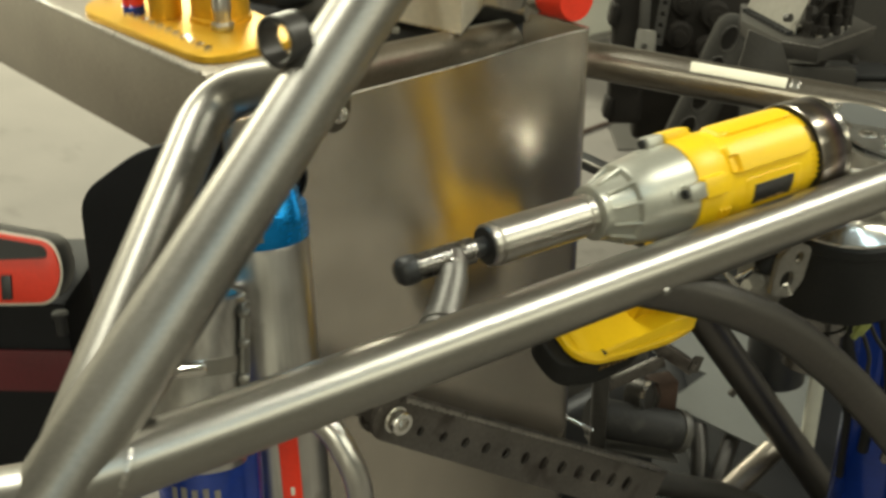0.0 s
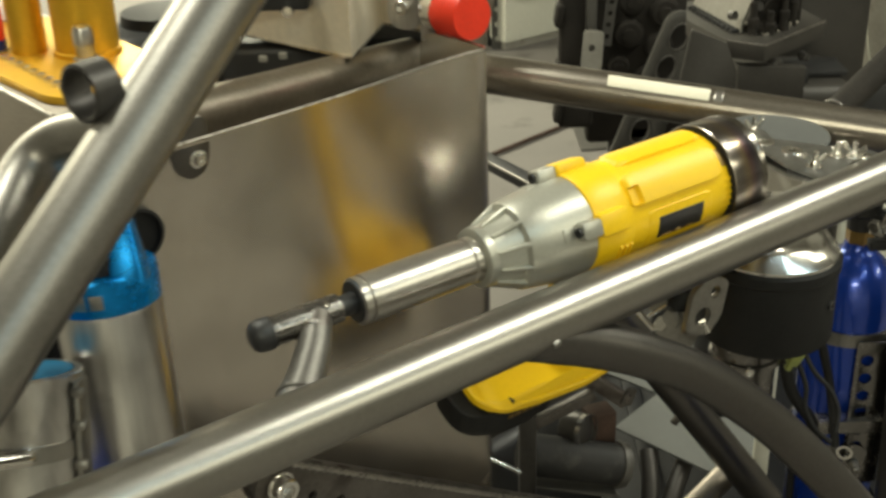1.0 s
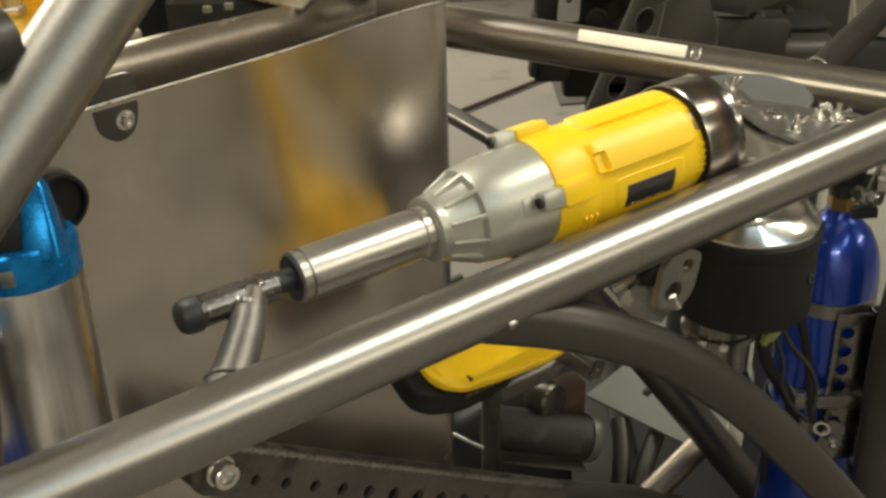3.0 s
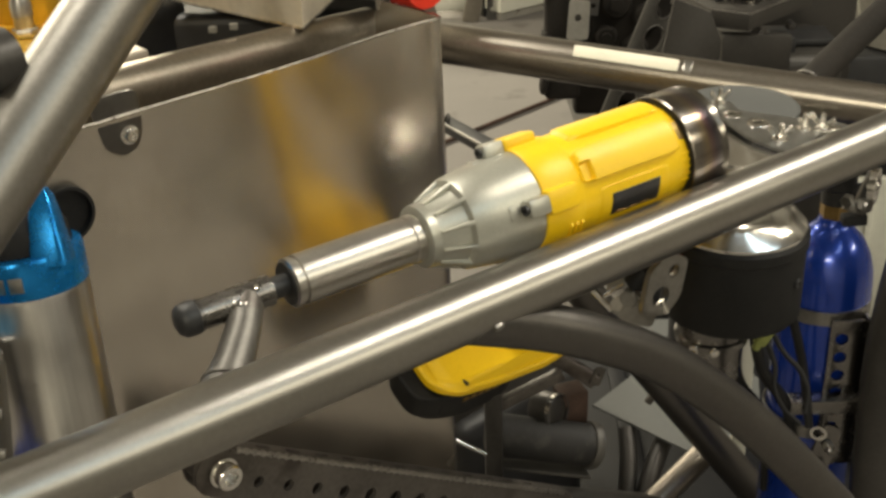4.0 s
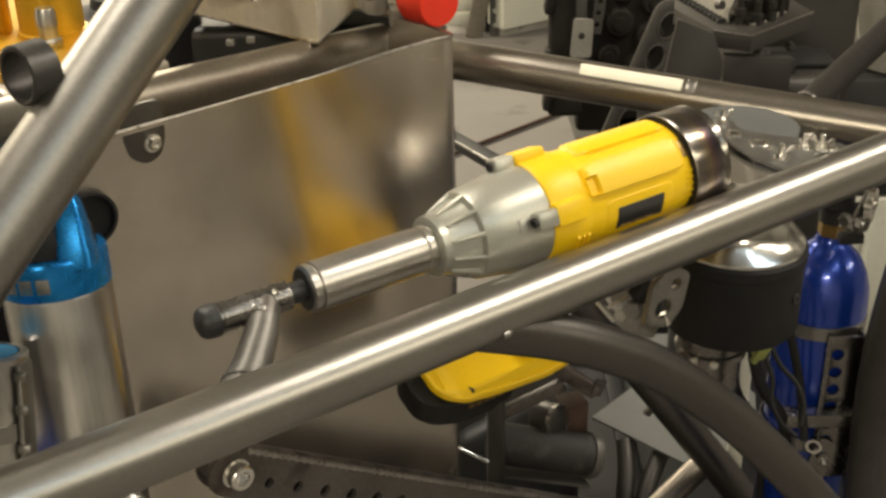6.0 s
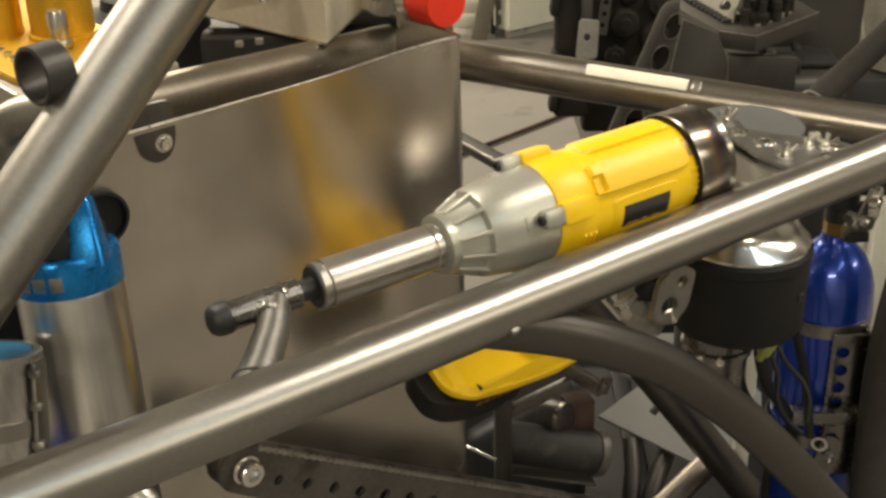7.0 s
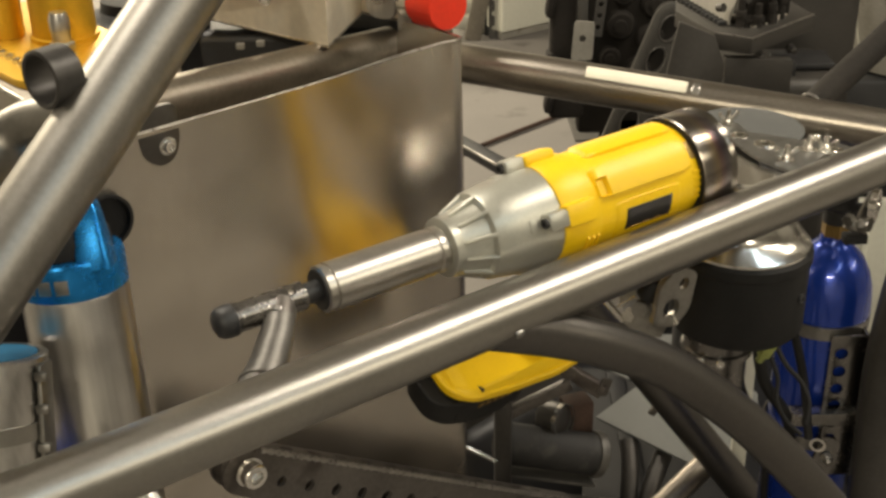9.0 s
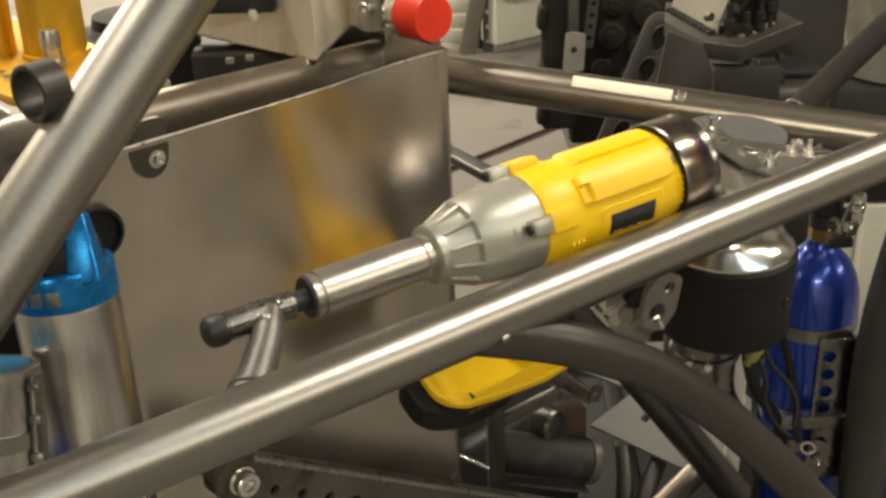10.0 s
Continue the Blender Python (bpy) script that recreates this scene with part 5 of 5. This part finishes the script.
part("back_plate", block(0.185, 0.012, 0.34, 0.004, (0.197, 0.30, 0.66)), CASTGREY, gb)
part("foot", block(0.3, 0.2, 0.28, 0.01, (0.03, 0.2, 0.14)), BLACK, gb)

HUB = pose(0.425, 2.55, 0.0)
hub = thing("hub_upright", "black hub carrier with a pale drilled tab", "suspension upright", HUB)
part("carrier", block(0.075, 0.05, 0.36, 0.012, (-0.055, 0.03, 0.62), 3), SOOT, hub)
part("carrier_side", block(0.24, 0.06, 0.44, 0.012, (0.095, 0.10, 0.60), 3), SOOT, hub)
for z in (0.480, 0.565, 0.690):
    part("lump", moved(block(0.018, 0.05, 0.050, 0.008, (0, 0, 0), 3), pose(-0.092, 0.02, z, 0, 8, 0)), SOOT, hub)
for x, z, r in ((0.065, 0.700, 0.026), (0.135, 0.675, 0.030), (0.060, 0.630, 0.030), (0.125, 0.600, 0.028), (0.040, 0.560, 0.022), (0.10, 0.53, 0.028)):
    part("boss", moved(lathe([(0.0, r * 1.1), (0.012, r), (0.016, r * 0.86), (0.016, r * 0.5), (0.022, r * 0.45), (0.022, 0.001)], 28), pose(x, 0.068, z, 0, 0, -90)), SOOT, hub, "round boss")
part("post", block(0.022, 0.02, 0.24, 0.003, (-0.028, -0.005, 0.66)), GUNMETAL, hub, "dark grey upright strip")
part("foot", block(0.10, 0.06, 0.42, 0.008, (0.08, 0.10, 0.21)), SOOT, hub)
part("pale_tab", moved(plate(rounded([(-0.023, -0.045), (0.021, -0.045), (0.024, 0.035), (-0.017, 0.038)], 0.009), 0.005, [circle(0.0, 0.0, 0.0068, 16, 0.0085)]), pose(-0.029, -0.042, 0.634, 90, 0, -4)), PALEGREY, hub, "pale drilled tab")
part("drilled_strip", moved(plate([(-0.011, 0), (0.011, 0), (0.015, 0.20), (-0.007, 0.20)], 0.003, [circle(0.002 * k * 0.4, 0.020 + 0.0245 * k, 0.0058, 14) for k in range(7)]), pose(0.004, 0.002, 0.625, 90, 5, 0)), GUNMETAL, hub, "grey drilled strip")
SWING = pose(0.534, 2.45, 0.610, 90, 0, 0) @ pose(0, 0, 0, -6, 0, -21)
part("swing_plate", moved(plate(rounded([(-0.040, -0.42), (0.052, -0.42), (0.052, 0.118), (-0.034, 0.118)], 0.040, 8), 0.014, [circle(0.004, 0.066 - 0.068 * k, 0.0175, 24, 0.026) for k in range(4)], 0.002), SWING), GUNMETAL, hub, "grey swing plate with large round holes", at=HUB)
for k in range(4):
    part("hole_lip", moved(lathe([(0.0, 0.0178), (0.0, 0.0200), (0.0022, 0.0190), (0.0022, 0.0178), (0.0, 0.0178)], 28, cap=False), SWING @ pose(0.004, 0.066 - 0.068 * k, 0.0135, 0, -90, 0) @ Matrix.Diagonal((1, 1.48, 1, 1))), DULLALU, hub, "bright rolled lip", at=HUB)
wheel = thing("wheel", "dark race tyre on a black rim behind the chassis", "wheel", pose(0.90, 2.80, 0.31, 0, 0, 12))
part("tyre", lathe([(-0.12, 0.19), (-0.135, 0.23), (-0.13, 0.29), (-0.105, 0.308), (0.105, 0.308), (0.13, 0.29), (0.135, 0.23), (0.12, 0.19)], 72, cap=False), RUBBER, wheel)
part("rim", lathe([(-0.12, 0.02), (-0.10, 0.06), (-0.09, 0.17), (-0.12, 0.20), (0.12, 0.20), (0.10, 0.06), (0.10, 0.02)], 48), BLACK, wheel)
cabinet = thing("white_cabinet", "grubby white cabinet standing on the workshop floor", "cabinet", pose(0.291, 4.575, 0.0, 0, 0, 36))
part("body", block(0.60, 0.45, 0.80, 0.012, (0.30, 0.225, 0.43)), WHITE, cabinet)
part("plinth", block(0.58, 0.43, 0.034, 0.003, (0.30, 0.232, 0.017)), PALEGREY, cabinet, "dirty plinth")
part("black_front", moved(plate(rounded([(0.0, 0.235), (0.07, 0.205), (0.18, 0.200), (0.32, 0.220), (0.40, 0.26), (0.40, 0.60), (0.0, 0.60)], 0.05, 6), 0.03, bevel=0.004), pose(0, -0.001, 0, 90, 0, 0)), SOOT, cabinet, "black rounded front")
rack = thing("storage_rack", "grubby slatted rack with a drilled post and a leaning brown post", "rack", pose(0.14, 4.55, 0.0, 0, 0, 0))
part("brown_post", moved(block(0.062, 0.03, 0.95, 0.004, (0, 0, 0.475)), pose(0.035, 0.05, 0.0, 0, 13, 0)), LEANPOST, rack, "leaning brown post")
part("drilled_post", moved(plate([(-0.022, 0), (0.022, 0), (0.022, 0.9), (-0.022, 0.9)], 0.006, [circle(0.0, 0.04 + 0.058 * k, 0.011, 14) for k in range(14)]), pose(0.122, 0.07, 0, 90, 0, 0)), GUNMETAL, rack, "grey drilled post")
part("post_back", block(0.055, 0.012, 0.9, 0.003, (0.112, 0.11, 0.45)), BLACK, rack)
for k in range(9):
    part("slat", block(0.60, 0.018, 0.050, 0.006, (-0.20, 0.12, 0.05 + 0.058 * k)), WHITE, rack)
solid("floor_strap", sweep([(0.03, 3.330, 0.008), (0.155, 3.454, 0.008), (0.48, 3.776, 0.008), (0.62, 3.915, 0.008)], 0.0065, 10), RUST, "thin brown rod lying on the workshop floor", "rod")
solid("floor_sheet", moved(plate([(0.474, 3.751), (0.546, 3.816), (0.70, 3.80), (0.68, 3.56), (0.483, 3.531)], 0.004), pose(0, 0, 0.002)), GUNMETAL, "dark sheet lying on the workshop floor", "sheet")
hookrod = thing("strut_rod", "dark strut with a bright edge and a small hook", "strut", along((0.120, 1.93, 0.64), (0.215, 1.66, 0.69)))
part("bar", block(0.34, 0.028, 0.016, 0.003, (0.15, 0.018, 0)), NAVY, hookrod)
part("edge", block(0.34, 0.003, 0.004, 0.001, (0.15, 0.0025, 0.0085)), DULLALU, hookrod)
part("hook", moved(sweep(bend([(0, 0, 0), (0.012, 0.004, 0.02), (0.026, 0.0, 0.012), (0.02, 0, 0.0)], 0.008, 5), 0.0022, 10), pose(0.02, 0.01, 0.004)), DARKSTEEL, hookrod)
bucket = thing("pale_tub", "pale tapered plastic tub on a black stand", "tub", pose(1.04, 2.42, 0.0))
part("tub", moved(lathe([(0.600, 0.05), (0.600, 0.112), (0.606, 0.120), (0.680, 0.138), (0.770, 0.158), (0.93, 0.19), (0.94, 0.18), (0.94, 0.02)], 56), upright(0, 0, 0)), PALEGREY, bucket)
part("tub_rib", sweep([(-0.150, -0.055, 0.79), (-0.130, -0.048, 0.69), (-0.112, -0.045, 0.612)], 0.0035, 10), WHITE, bucket, "bright raised rib")
part("stand", block(0.30, 0.20, 0.25, 0.012, (-0.01, 0.0, 0.4755)), BLACK, bucket, "black stand")
part("base", block(0.34, 0.20, 0.35, 0.010, (0.01, -0.006, 0.1755)), WHITE, bucket, "pale painted base")
part("base_edge", block(0.014, 0.006, 0.34, 0.002, (-0.077, -0.108, 0.175)), WHITE, bucket, "bright corner strip")
